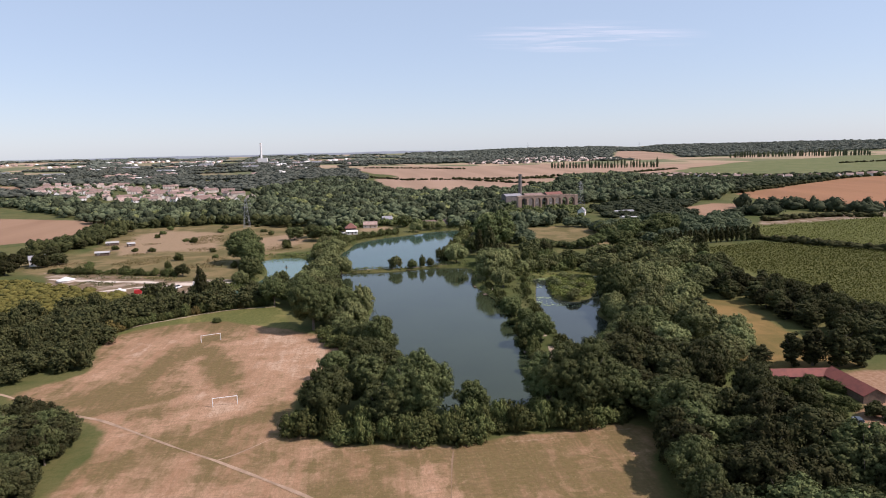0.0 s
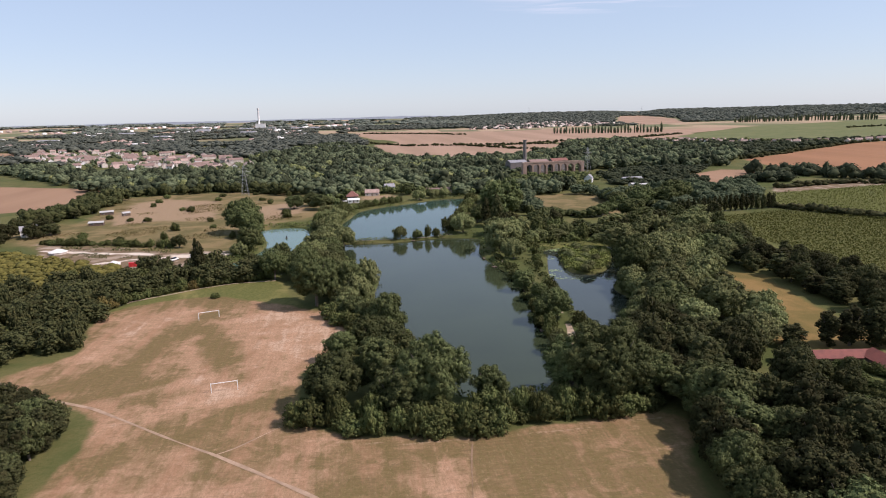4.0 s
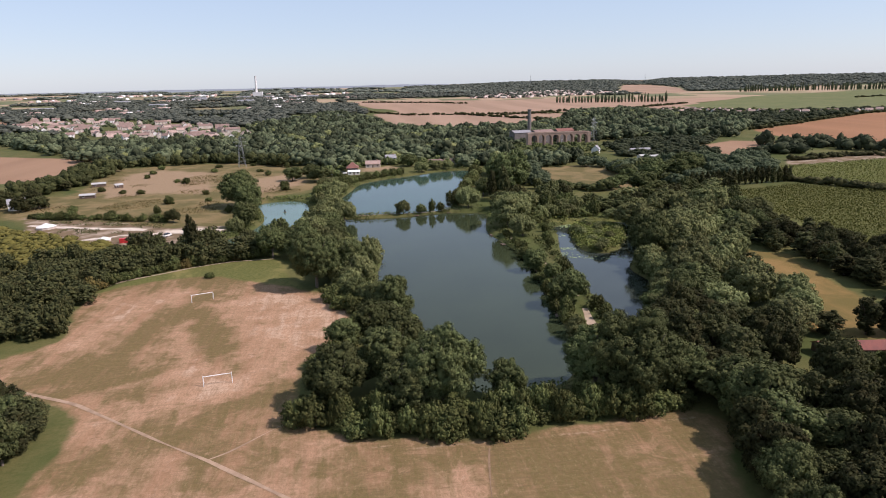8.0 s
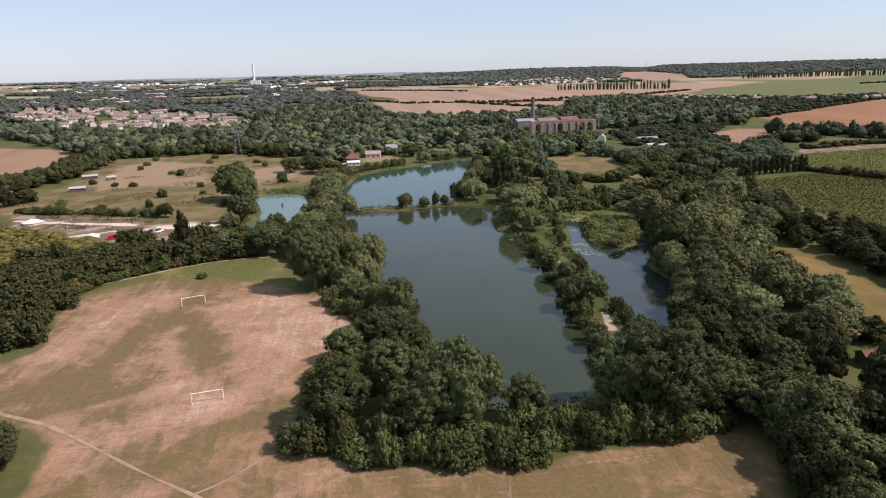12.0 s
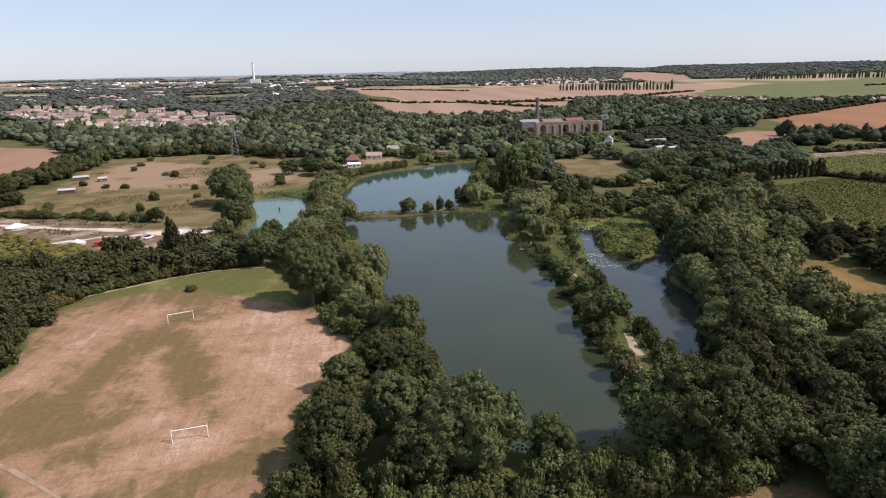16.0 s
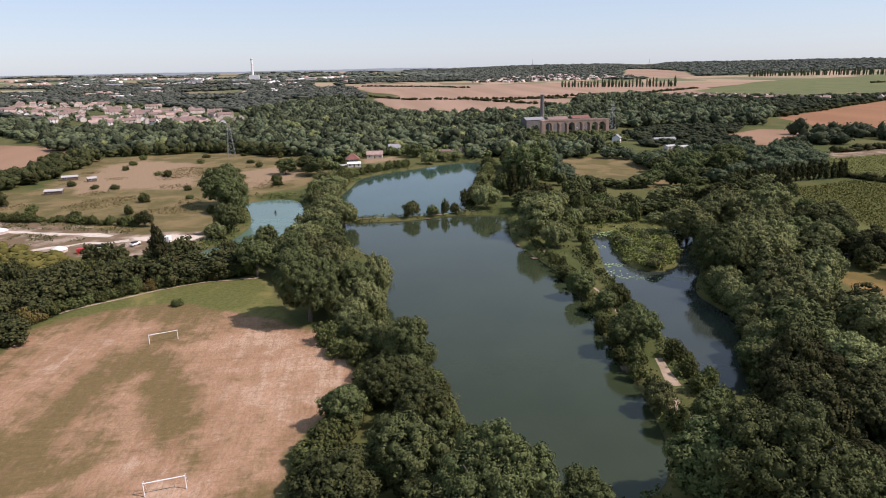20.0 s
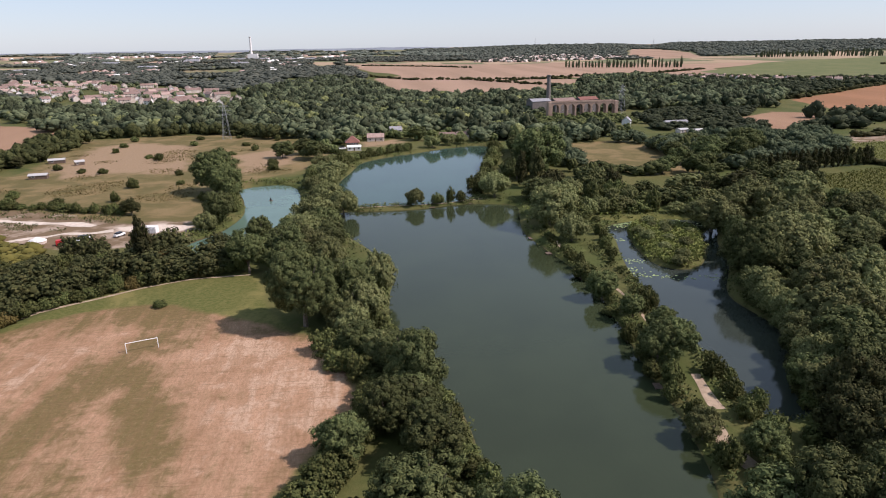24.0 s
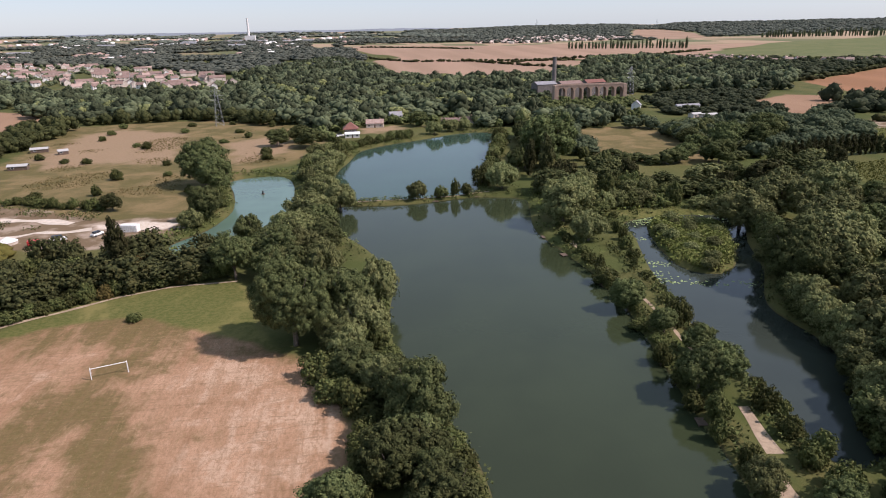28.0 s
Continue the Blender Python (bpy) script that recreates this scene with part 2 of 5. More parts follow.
LEAF = {
    "broad": leaf_material("broad_leaves", (0.046, 0.06, 0.023), (0.12, 0.138, 0.052), (0.15, 0.148, 0.055)),
    "willow": leaf_material("willow_leaves", (0.09, 0.104, 0.042), (0.208, 0.222, 0.088), (0.23, 0.214, 0.088)),
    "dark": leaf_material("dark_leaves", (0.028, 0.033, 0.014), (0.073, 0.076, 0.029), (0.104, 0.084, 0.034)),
    "deep": leaf_material("deep_far_leaves", (0.031, 0.042, 0.024), (0.08, 0.095, 0.05), (0.094, 0.1, 0.05)),
    "shrub": leaf_material("shrub_leaves", (0.046, 0.06, 0.02), (0.115, 0.126, 0.043), (0.145, 0.13, 0.046)),
    "rust": leaf_material("rusty_leaves", (0.09, 0.07, 0.025), (0.15, 0.12, 0.04), (0.17, 0.10, 0.04)),
    "vine": leaf_material("vine_leaves", (0.085, 0.1, 0.026), (0.155, 0.165, 0.044), (0.17, 0.16, 0.048)),
    "gold": leaf_material("golden_leaves", (0.078, 0.07, 0.02), (0.125, 0.108, 0.03), (0.145, 0.108, 0.032)),
    "hay": leaf_material("hay_leaves", (0.12, 0.1, 0.04), (0.2, 0.16, 0.068), (0.22, 0.16, 0.07)),
    # green turned slightly blue grey, a little haze painted into the leaves
    "mixed": leaf_material("mixed_far_leaves", (0.052, 0.066, 0.037), (0.112, 0.128, 0.067), (0.13, 0.134, 0.069)),
    # paled and greyed: the haze of distance is put into this leaf colour
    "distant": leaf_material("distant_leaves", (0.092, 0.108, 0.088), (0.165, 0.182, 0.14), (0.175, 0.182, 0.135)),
    "reed": leaf_material("reed_leaves", (0.095, 0.12, 0.03), (0.17, 0.19, 0.055), (0.17, 0.14, 0.06)),
}
BARK = plain("bark", (0.10, 0.08, 0.06), (0.17, 0.14, 0.11), 2.0, 0.9, relief=0.05)


def ground_material():
    m, n, l, p = nodes_of("ground_cover")
    warp = noise_node(n, l, 0.09, 4, 0.65)
    fine = noise_node(n, l, 0.9, 5, 0.7)
    grain = noise_node(n, l, 4.5, 3, 0.7)
    broad = noise_node(n, l, 0.021, 4, 0.6, distort=1.2)
    streak = noise_node(n, l, 0.3, 4, 0.65, stretch=(-24, (1.0, 0.09, 1)))
    swirl = noise_node(n, l, 0.05, 5, 0.62, distort=0.6)

    def zone(attr, wob, soft, grow=0.0):
        a = n.new("ShaderNodeAttribute")
        a.attribute_name = attr
        w = maprange(n, l, warp, 0, 1, -wob, wob, "LINEAR")
        s = math_node(n, l, "ADD", a.outputs["Fac"], w)
        return maprange(n, l, s, grow - soft, grow + soft, 1, 0)

    # rough grass and scrub everywhere first
    c = mix(n, l, maprange(n, l, broad, 0.35, 0.65), (0.07, 0.085, 0.025), (0.125, 0.115, 0.042))
    c = mix(n, l, maprange(n, l, fine, 0.4, 0.7, 0, 0.5), c, (0.06, 0.075, 0.02))
    # bare bank along the water
    c = mix(n, l, zone("d_bank", 1.2, 0.5, 0.5), c, (0.075, 0.065, 0.03))
    # dry meadow
    dry = mix(n, l, maprange(n, l, swirl, 0.35, 0.62), (0.225, 0.162, 0.078), (0.115, 0.098, 0.037))
    dry = mix(n, l, maprange(n, l, fine, 0.45, 0.7, 0, 0.6), dry, (0.15, 0.125, 0.05))
    c = mix(n, l, zone("d_meadow", 10, 5, 9), c, dry)
    c = mix(n, l, zone("d_pale", 12, 5), c, mix(n, l, maprange(n, l, fine, 0.3, 0.75), (0.33, 0.23, 0.145), (0.22, 0.155, 0.082)))
    c = mix(n, l, zone("d_orchard", 8, 5), c, mix(n, l, maprange(n, l, fine, 0.35, 0.65), (0.13, 0.105, 0.028), (0.075, 0.075, 0.02)))
    yard = mix(n, l, maprange(n, l, warp, 0.37, 0.53), (0.34, 0.265, 0.195), (0.17, 0.12, 0.07))
    c = mix(n, l, zone("d_yard", 5, 2), c, yard)
    c = mix(n, l, zone("d_chalk", 2.5, 1.2), c, mix(n, l, maprange(n, l, fine, 0.3, 0.7), (0.66, 0.57, 0.47), (0.52, 0.43, 0.33)))
    # green grass beside the pitch
    lush = mix(n, l, maprange(n, l, fine, 0.35, 0.65), (0.085, 0.098, 0.026), (0.135, 0.13, 0.042))
    lush = mix(n, l, maprange(n, l, swirl, 0.48, 0.68, 0, 0.8), lush, (0.21, 0.18, 0.065))
    c = mix(n, l, zone("d_green", 2, 1.2), c, lush)
    # parched playing field
    straw = mix(n, l, maprange(n, l, streak, 0.3, 0.7), (0.475, 0.295, 0.185), (0.33, 0.19, 0.108))
    olive = mix(n, l, maprange(n, l, fine, 0.35, 0.7), (0.125, 0.1, 0.036), (0.18, 0.13, 0.055))
    a = n.new("ShaderNodeAttribute")
    a.attribute_name = "worn"
    wornness = math_node(n, l, "ADD", a.outputs["Fac"], maprange(n, l, swirl, 0.25, 0.75, -0.45, 0.45, "LINEAR"))
    wornness = math_node(n, l, "ADD", wornness, maprange(n, l, streak, 0.2, 0.8, -0.5, 0.5, "LINEAR"))
    mottle = noise_node(n, l, 0.2, 6, 0.7, distort=0.8)
    wornness = math_node(n, l, "ADD", wornness, maprange(n, l, mottle, 0.25, 0.75, -0.42, 0.42, "LINEAR"))
    pitch = mix(n, l, maprange(n, l, wornness, 0.12, 0.95), olive, straw)
    pitch = mix(n, l, maprange(n, l, wornness, 0.9, 1.45, 0, 0.75), pitch, (0.57, 0.405, 0.28))
    mown = noise_node(n, l, 0.8, 3, 0.6, stretch=(-35, (1.0, 0.05, 1)))
    pitch = mix(n, l, maprange(n, l, mown, 0.45, 0.7, 0, 0.3), pitch, (0.22, 0.138, 0.075))
    tuft = noise_node(n, l, 2.2, 5, 0.75, stretch=(-24, (1.0, 0.4, 1)))
    pitch = mix(n, l, maprange(n, l, tuft, 0.42, 0.68, 0, 0.5), pitch, (0.19, 0.116, 0.06))
    pitch = mix(n, l, maprange(n, l, tuft, 0.46, 0.3, 0, 0.22), pitch, (0.50, 0.345, 0.225))
    pitch = mix(n, l, maprange(n, l, grain, 0.45, 0.7, 0, 0.4), pitch, (0.18, 0.112, 0.057))
    arcs = noise_node(n, l, 0.9, 4, 0.6, distort=2.2, stretch=(14, (0.1, 1.0, 1)))
    pitch = mix(n, l, maprange(n, l, arcs, 0.55, 0.75, 0, 0.12), pitch, (0.48, 0.32, 0.2))
    pitch = mix(n, l, maprange(n, l, arcs, 0.47, 0.33, 0, 0.34), pitch, (0.13, 0.09, 0.045))
    sand = n.new("ShaderNodeAttribute")
    sand.attribute_name = "sandy"
    pitch = mix(n, l, maprange(n, l, math_node(n, l, "ADD", sand.outputs["Fac"], maprange(n, l, fine, 0, 1, -0.3, 0.3, "LINEAR")), 0.35, 0.8), pitch, (0.50, 0.36, 0.25))
    c = mix(n, l, zone("d_pitch", 3.5, 1.2, 1.8), c, pitch)
    # farmland: a patchwork of far fields, then the ones near enough to have shapes
    cell, tc = n.new("ShaderNodeTexVoronoi"), n.new("ShaderNodeTexCoord")
    cell.inputs["Scale"].default_value = 0.006
    l.new(tc.outputs["Object"], cell.inputs["Vector"])
    sep = n.new("ShaderNodeSeparateColor")
    l.new(cell.outputs["Color"], sep.inputs[0])
    patch = mix(n, l, maprange(n, l, sep.outputs[0], 0.35, 0.6), (0.14, 0.15, 0.075), (0.36, 0.265, 0.17))
    c = mix(n, l, zone("d_far", 60, 120), c, mix(n, l, maprange(n, l, sep.outputs[1], 0.5, 0.8, 0, 0.6), patch, (0.2, 0.19, 0.1)))
    tram = noise_node(n, l, 0.02, 3, 0.5, stretch=(20, (1, 0.1, 1)))
    wheat = mix(n, l, maprange(n, l, tram, 0.3, 0.7), (0.35, 0.235, 0.16), (0.29, 0.195, 0.13))
    c = mix(n, l, zone("d_wheat", 10, 4), c, wheat)
    c = mix(n, l, zone("d_orange", 5, 3), c, mix(n, l, maprange(n, l, tram, 0.3, 0.7), (0.30, 0.155, 0.08), (0.25, 0.13, 0.065)))
    c = mix(n, l, zone("d_brown", 5, 3), c, mix(n, l, maprange(n, l, tram, 0.3, 0.7), (0.31, 0.195, 0.12), (0.25, 0.15, 0.09)))
    c = mix(n, l, zone("d_field", 5, 3), c, mix(n, l, maprange(n, l, broad, 0.3, 0.7), (0.11, 0.13, 0.05), (0.15, 0.155, 0.065)))
    c = mix(n, l, zone("d_vine", 2, 1.5), c, mix(n, l, maprange(n, l, fine, 0.3, 0.7), (0.10, 0.112, 0.032), (0.14, 0.135, 0.045)))
    c = mix(n, l, zone("d_gold", 4, 2), c, mix(n, l, maprange(n, l, swirl, 0.35, 0.65), (0.235, 0.15, 0.055), (0.14, 0.108, 0.034)))
    c = mix(n, l, zone("d_farm", 3, 1.5), c, mix(n, l, maprange(n, l, fine, 0.3, 0.7), (0.34, 0.22, 0.14), (0.24, 0.13, 0.07)))
    l.new(mix(n, l, 1.0, c, (0.85, 0.85, 0.85), "MULTIPLY"), p.inputs["Base Color"])
    p.inputs["Roughness"].default_value = 0.95
    p.inputs["Specular IOR Level"].default_value = 0.1
    h = math_node(n, l, "ADD", math_node(n, l, "MULTIPLY", fine, 1.0), math_node(n, l, "MULTIPLY", grain, 0.4))
    bump(n, l, p, h, 0.5, 0.25)
    return m


def water_material(name, base, rough=0.06):
    m, n, l, p = nodes_of(name)
    f = noise_node(n, l, 0.03, 3)
    l.new(mix(n, l, maprange(n, l, f, 0.3, 0.7), base, tuple(v * 0.8 for v in base)), p.inputs["Base Color"])
    p.inputs["Roughness"].default_value, p.inputs["IOR"].default_value = rough, 1.33
    a = noise_node(n, l, 1.4, 3, 0.6, stretch=(15, (1, 0.5, 1)))
    bump(n, l, p, a, 0.12, 0.12)
    return m


# ---- building blocks ----
def mesh_from(name, verts, faces, mats, index=None, smooth_shade=False):
    """A mesh from arrays of vertices and of quads or triangles."""
    me = bpy.data.meshes.new(name)
    verts, faces = np.asarray(verts, np.float32), np.asarray(faces, np.int32)
    k = faces.shape[1]
    me.vertices.add(len(verts))
    me.vertices.foreach_set("co", verts.ravel())
    me.loops.add(faces.size)
    me.loops.foreach_set("vertex_index", faces.ravel())
    me.polygons.add(len(faces))
    me.polygons.foreach_set("loop_start", np.arange(0, faces.size, k, dtype=np.int32))
    me.polygons.foreach_set("loop_total", np.full(len(faces), k, np.int32))
    if smooth_shade:
        me.polygons.foreach_set("use_smooth", np.ones(len(faces), bool))
    for mt in mats if isinstance(mats, (list, tuple)) else [mats]:
        me.materials.append(mt)
    if index is not None:
        me.polygons.foreach_set("material_index", np.asarray(index, np.int32))
    me.update(calc_edges=True)
    return me


def part(name, bm, material, parent, label=""):
    """Links a bmesh as one mesh object under a thing or a part."""
    me = bpy.data.meshes.new(name)
    bm.to_mesh(me)
    bm.free()
    me.materials.append(material)
    ob = new(name, me)
    ob.parent = parent
    return tagged(ob, label)


def box(bm, x, y, z, sx, sy, sz, rz=0.0):
    """A box centred on x, y with its underside at z."""
    m = pose(x, y, z + sz / 2, 0, 0, rz) @ Matrix.Diagonal((sx, sy, sz, 1))
    bmesh.ops.create_cube(bm, size=1, matrix=m)
    return bm


def empty(name, m, label, category, group="", kind=""):
    ob = new(name)
    ob.matrix_basis = m
    return tagged(ob, label, category, group, kind)


# ---- ground and water ----
def axis(lo_dense, hi_dense, step, lo, hi, grow):
    mid = np.arange(lo_dense, hi_dense + step / 2, step)
    up, s, v = [], step, hi_dense
    while v < hi:
        s *= grow
        v += s
        up.append(v)
    down, s, v = [], step, lo_dense
    while v > lo:
        s *= grow
        v -= s
        down.append(v)
    return np.concatenate([down[::-1], mid, up])


def build_ground():
    xs, ys = axis(-130, 180, 1.7, -6500, 6500, 1.045), axis(84, 390, 1.7, -2500, 6500, 1.03)
    gx, gy = np.meshgrid(xs, ys)
    x, y = gx.ravel(), gy.ravel()
    z = ground_z(x, y)
    nx, ny = len(xs), len(ys)
    i = (np.arange(ny - 1)[:, None] * nx + np.arange(nx - 1)[None, :]).ravel()
    me = mesh_from("ground", np.column_stack([x, y, z]), np.column_stack([i, i + 1, i + 1 + nx, i + nx]), ground_material(), smooth_shade=True)

    def attr(name, values):
        me.attributes.new(name, "FLOAT", "POINT").data.foreach_set("value", np.asarray(values, np.float32))

    def union(*polys):
        return np.min([sdf(p, x, y) for p in polys], axis=0)

    attr("d_bank", near_shore(x, y))
    attr("d_pitch", union(PITCH))
    attr("d_green", union(GREEN, LAWN))
    attr("d_pale", union(LODGE_LAWN, *PALE))
    attr("d_meadow", union(MEADOW, GLADE))
    attr("d_orchard", union(ORCHARD))
    attr("d_yard", union(YARD, SANDY))
    attr("d_far", 2050 - np.hypot(x, y))
    attr("d_chalk", union(CHALK))
    attr("d_wheat", union(*WHEAT))
    attr("d_orange", union(ORANGE))
    attr("d_brown", union(BROWN_WEST, SMALL_FIELD, STUBBLE_WEST))
    attr("d_field", union(GREEN_FIELD, GREEN_FAR))
    attr("d_vine", union(VINE_A, VINE_B))
    attr("d_gold", union(GOLD))
    attr("d_farm", union(FARM))
    # worn straw in broad patches, olive turf in the bands between
    def band(pts, width):
        return np.exp(-(dist_line(pts, x, y) / width) ** 2)

    worn = 0.56 + 0.42 * smooth(4, -5, sdf(PALE_OVAL, x, y)) + 0.34 * band([(-82, 200), (-78, 215), (-73, 232), (-64, 246)], 8)
    worn += 0.34 * band([(-44, 174), (-33, 170), (-22, 180)], 8) + 0.3 * band([(-53, 203), (-48, 191), (-42, 179)], 2.6)
    worn += 0.3 * band([(-62, 152), (-47, 160), (-36, 167)], 6) + 0.3 * band([(-30, 230), (-16, 226), (-8, 210)], 7)
    worn -= 0.46 * band([(-90, 172), (-77, 177), (-69, 179), (-65, 188), (-62, 200), (-60.5, 213), (-58, 224), (-52, 236)], 3.6)
    worn -= 0.42 * band([(-51, 222), (-47, 211), (-43, 199), (-38, 187)], 4.6) + 0.4 * band([(-82, 165), (-62, 173), (-52, 177)], 3.2)
    worn -= 0.5 * band([(-38, 146), (-29, 157), (-22, 162), (-14, 164)], 4.2) + 0.3 * band([(-61, 128), (-52, 137), (-46, 150)], 5)
    worn -= 0.3 * smooth(238, 250, y) + 0.3 * smooth(146, 130, y) * smooth(-20, 6, x)
    worn += 0.5 * band([(14, 122), (19, 105)], 6) * smooth(134, 124, y) + 0.25 * band([(-40, 120), (-20, 112), (0, 108)], 6)
    attr("worn", worn)
    attr("sandy", np.exp(-(dist_line([(-22, 236), (-14, 229), (-7, 212), (-8, 200)], x, y) / 2.0) ** 2) * 0.62 * smooth(-24, -12, x) + 0.5 * np.exp(-(dist_line([(-12, 138.5), (8, 133.5), (30, 132.5), (66, 135)], x, y) / 1.2) ** 2))
    return tagged(new("ground", me), "valley floor of parched grass, farmland and scrub", "ground", kind="structure")


build_ground()


def water_sheet(name, outline, material, label):
    """A flat sheet a little wider than the lake, which dips under its banks."""
    c = outline.mean(0)
    p = outline + (outline - c) / np.linalg.norm(outline - c, axis=1)[:, None] * 2.5
    bm = bmesh.new()
    bm.faces.new([bm.verts.new((a, b, 0.0)) for a, b in p])
    bmesh.ops.triangulate(bm, faces=bm.faces[:])
    me = bpy.data.meshes.new(name)
    bm.to_mesh(me)
    bm.free()
    me.materials.append(material)
    return tagged(new(name, me), label, "lake", kind="structure")


LAKE_WATER = water_material("lake_water", (0.031, 0.041, 0.02))
UPPER_WATER = water_material("upper_water", (0.036, 0.068, 0.05))
POND_WATER = water_material("pond_water", (0.034, 0.043, 0.034))
TEAL_WATER = water_material("teal_water", (0.10, 0.165, 0.125), 0.1)
water_sheet("water_main", MAIN_LAKE, LAKE_WATER, "calm dark green fishing lake with faint ripples")
water_sheet("water_upper", UPPER_LAKE, UPPER_WATER, "calm blue grey upper lake")
water_sheet("water_small", SMALL_LAKE, TEAL_WATER, "small milky teal lake behind willows")
water_sheet("water_pond", POND, POND_WATER, "dark narrow pond with lily pads")


def ribbon(name, pts, width, material, label):
    """A worn footpath: a narrow uneven strip lying on the grass."""
    p = np.array(pts, float)
    s = np.concatenate([[0], np.cumsum(np.linalg.norm(np.diff(p, axis=0), axis=1))])
    q = np.arange(0, s[-1], 0.8)
    c = np.column_stack([np.interp(q, s, p[:, 0]), np.interp(q, s, p[:, 1])])
    for _ in range(6):
        c[1:-1] = (c[:-2] + 2 * c[1:-1] + c[2:]) / 4
    d = np.gradient(c, axis=0)
    nrm = np.column_stack([-d[:, 1], d[:, 0]]) / np.linalg.norm(d, axis=1)[:, None]
    w = width * np.array([max(0.14, 0.48 + 0.5 * noise.noise(Vector((k * 0.09, width, 0)))) for k in q])
    wob = np.array([0.7 * noise.noise(Vector((k * 0.05, 4.0, width))) for k in q])[:, None] * nrm
    rows = []
    for k in (-1, -0.4, 0.4, 1):
        e = c + wob + nrm * (w * k)[:, None]
        rows.append(np.column_stack([e, ground_z(e[:, 0], e[:, 1]) + 0.05]))
    v = np.concatenate(rows)
    m, i = len(c), np.arange(len(c) - 1)
    f = np.concatenate([np.column_stack([i + r * m, i + (r + 1) * m, i + 1 + (r + 1) * m, i + 1 + r * m]) for r in range(3)])
    return tagged(new(name, mesh_from(name, v, f[:, ::-1], material, smooth_shade=True)), label, "path", kind="structure")


DUST = plain("dusty_earth", (0.27, 0.2, 0.13), (0.37, 0.28, 0.19), 0.5, 0.95, fine=3)
RUT = plain("trodden_straw", (0.245, 0.165, 0.102), (0.36, 0.25, 0.162), 0.25, 0.95, fine=2)
BARE = plain("bare_turf", (0.16, 0.105, 0.055), (0.22, 0.14, 0.08), 0.5, 0.95, fine=3)
ribbon("path_field", TRAIL, 0.75, RUT, "worn dusty footpath across the playing field")
ribbon("path_clump", TRAIL_CLUMP, 0.34, RUT, "faint footpath to the corner of the lakeside trees")
ribbon("path_track", [(22.3, 131), (20.4, 122), (18.6, 112), (16.5, 100)], 0.3, BARE, "thin dark mower track in the dry turf")
ribbon("path_edge", TRAIL_EDGE, 1.2, DUST, "narrow footpath along the field edge")
ribbon("path_bund", BUND_PATH[:6], 1.2, DUST, "dusty angling path along the bund")
ribbon("path_bend", [(66.6, 201), (65.8, 197), (64.6, 192), (63.8, 187)], 2.2, DUST, "bare trodden earth on a bend of the bund")
ribbon("path_landing", [(60.8, 184), (59.6, 180), (59.2, 175), (60, 170)], 2.6, DUST, "bare earth landing beside the lake")
CHALK_DUST = plain("pale_chalk", (0.46, 0.39, 0.31), (0.58, 0.50, 0.41), 0.4, 0.95, fine=2)
ribbon("path_nursery", [(-172, 376), (-160, 370.4), (-147.6, 365.3), (-131.6, 358.5), (-119, 356.5), (-106, 350)], 4.2, CHALK_DUST, "pale chalk lane between plots of nursery plants")
ribbon("path_yard", [(-131, 332), (-124.7, 336), (-119.2, 336.5), (-113.9, 341), (-104, 339), (-96, 342)], 3.2, CHALK_DUST, "pale chalk track across the nursery yard")
ribbon("path_spit", [(-6, 361), (10, 360), (26, 359.5), (46, 364.5), (56, 366)], 1.0, DUST, "bare earth causeway between two lakes")

# ---- trees ----
def cards(centres, normals, sizes, rg):
    """Small leaf clumps: one leaning triangle each."""
    n = len(centres)
    t = np.cross(normals, rg.normal(size=(n, 3)))
    t /= np.linalg.norm(t, axis=1)[:, None] + 1e-9
    b = np.cross(normals, t)
    s = sizes[:, None]
    v = np.stack([centres - t * s * 0.58 - b * s * 0.3, centres + t * s * 0.58 - b * s * 0.3, centres + b * s * 0.62], 1)
    return v.reshape(-1, 3), np.arange(3 * n).reshape(n, 3)


FAR_V = np.array([(math.cos(a) * math.cos(e), math.sin(a) * math.cos(e), math.sin(e)) for e in (-1.2, 0.15, 1.38) for a in np.arange(5) * math.tau / 5])
FAR_F = np.array([[r * 5 + i, r * 5 + (i + 1) % 5, r * 5 + 5 + (i + 1) % 5, r * 5 + 5 + i] for r in range(2) for i in range(5)])


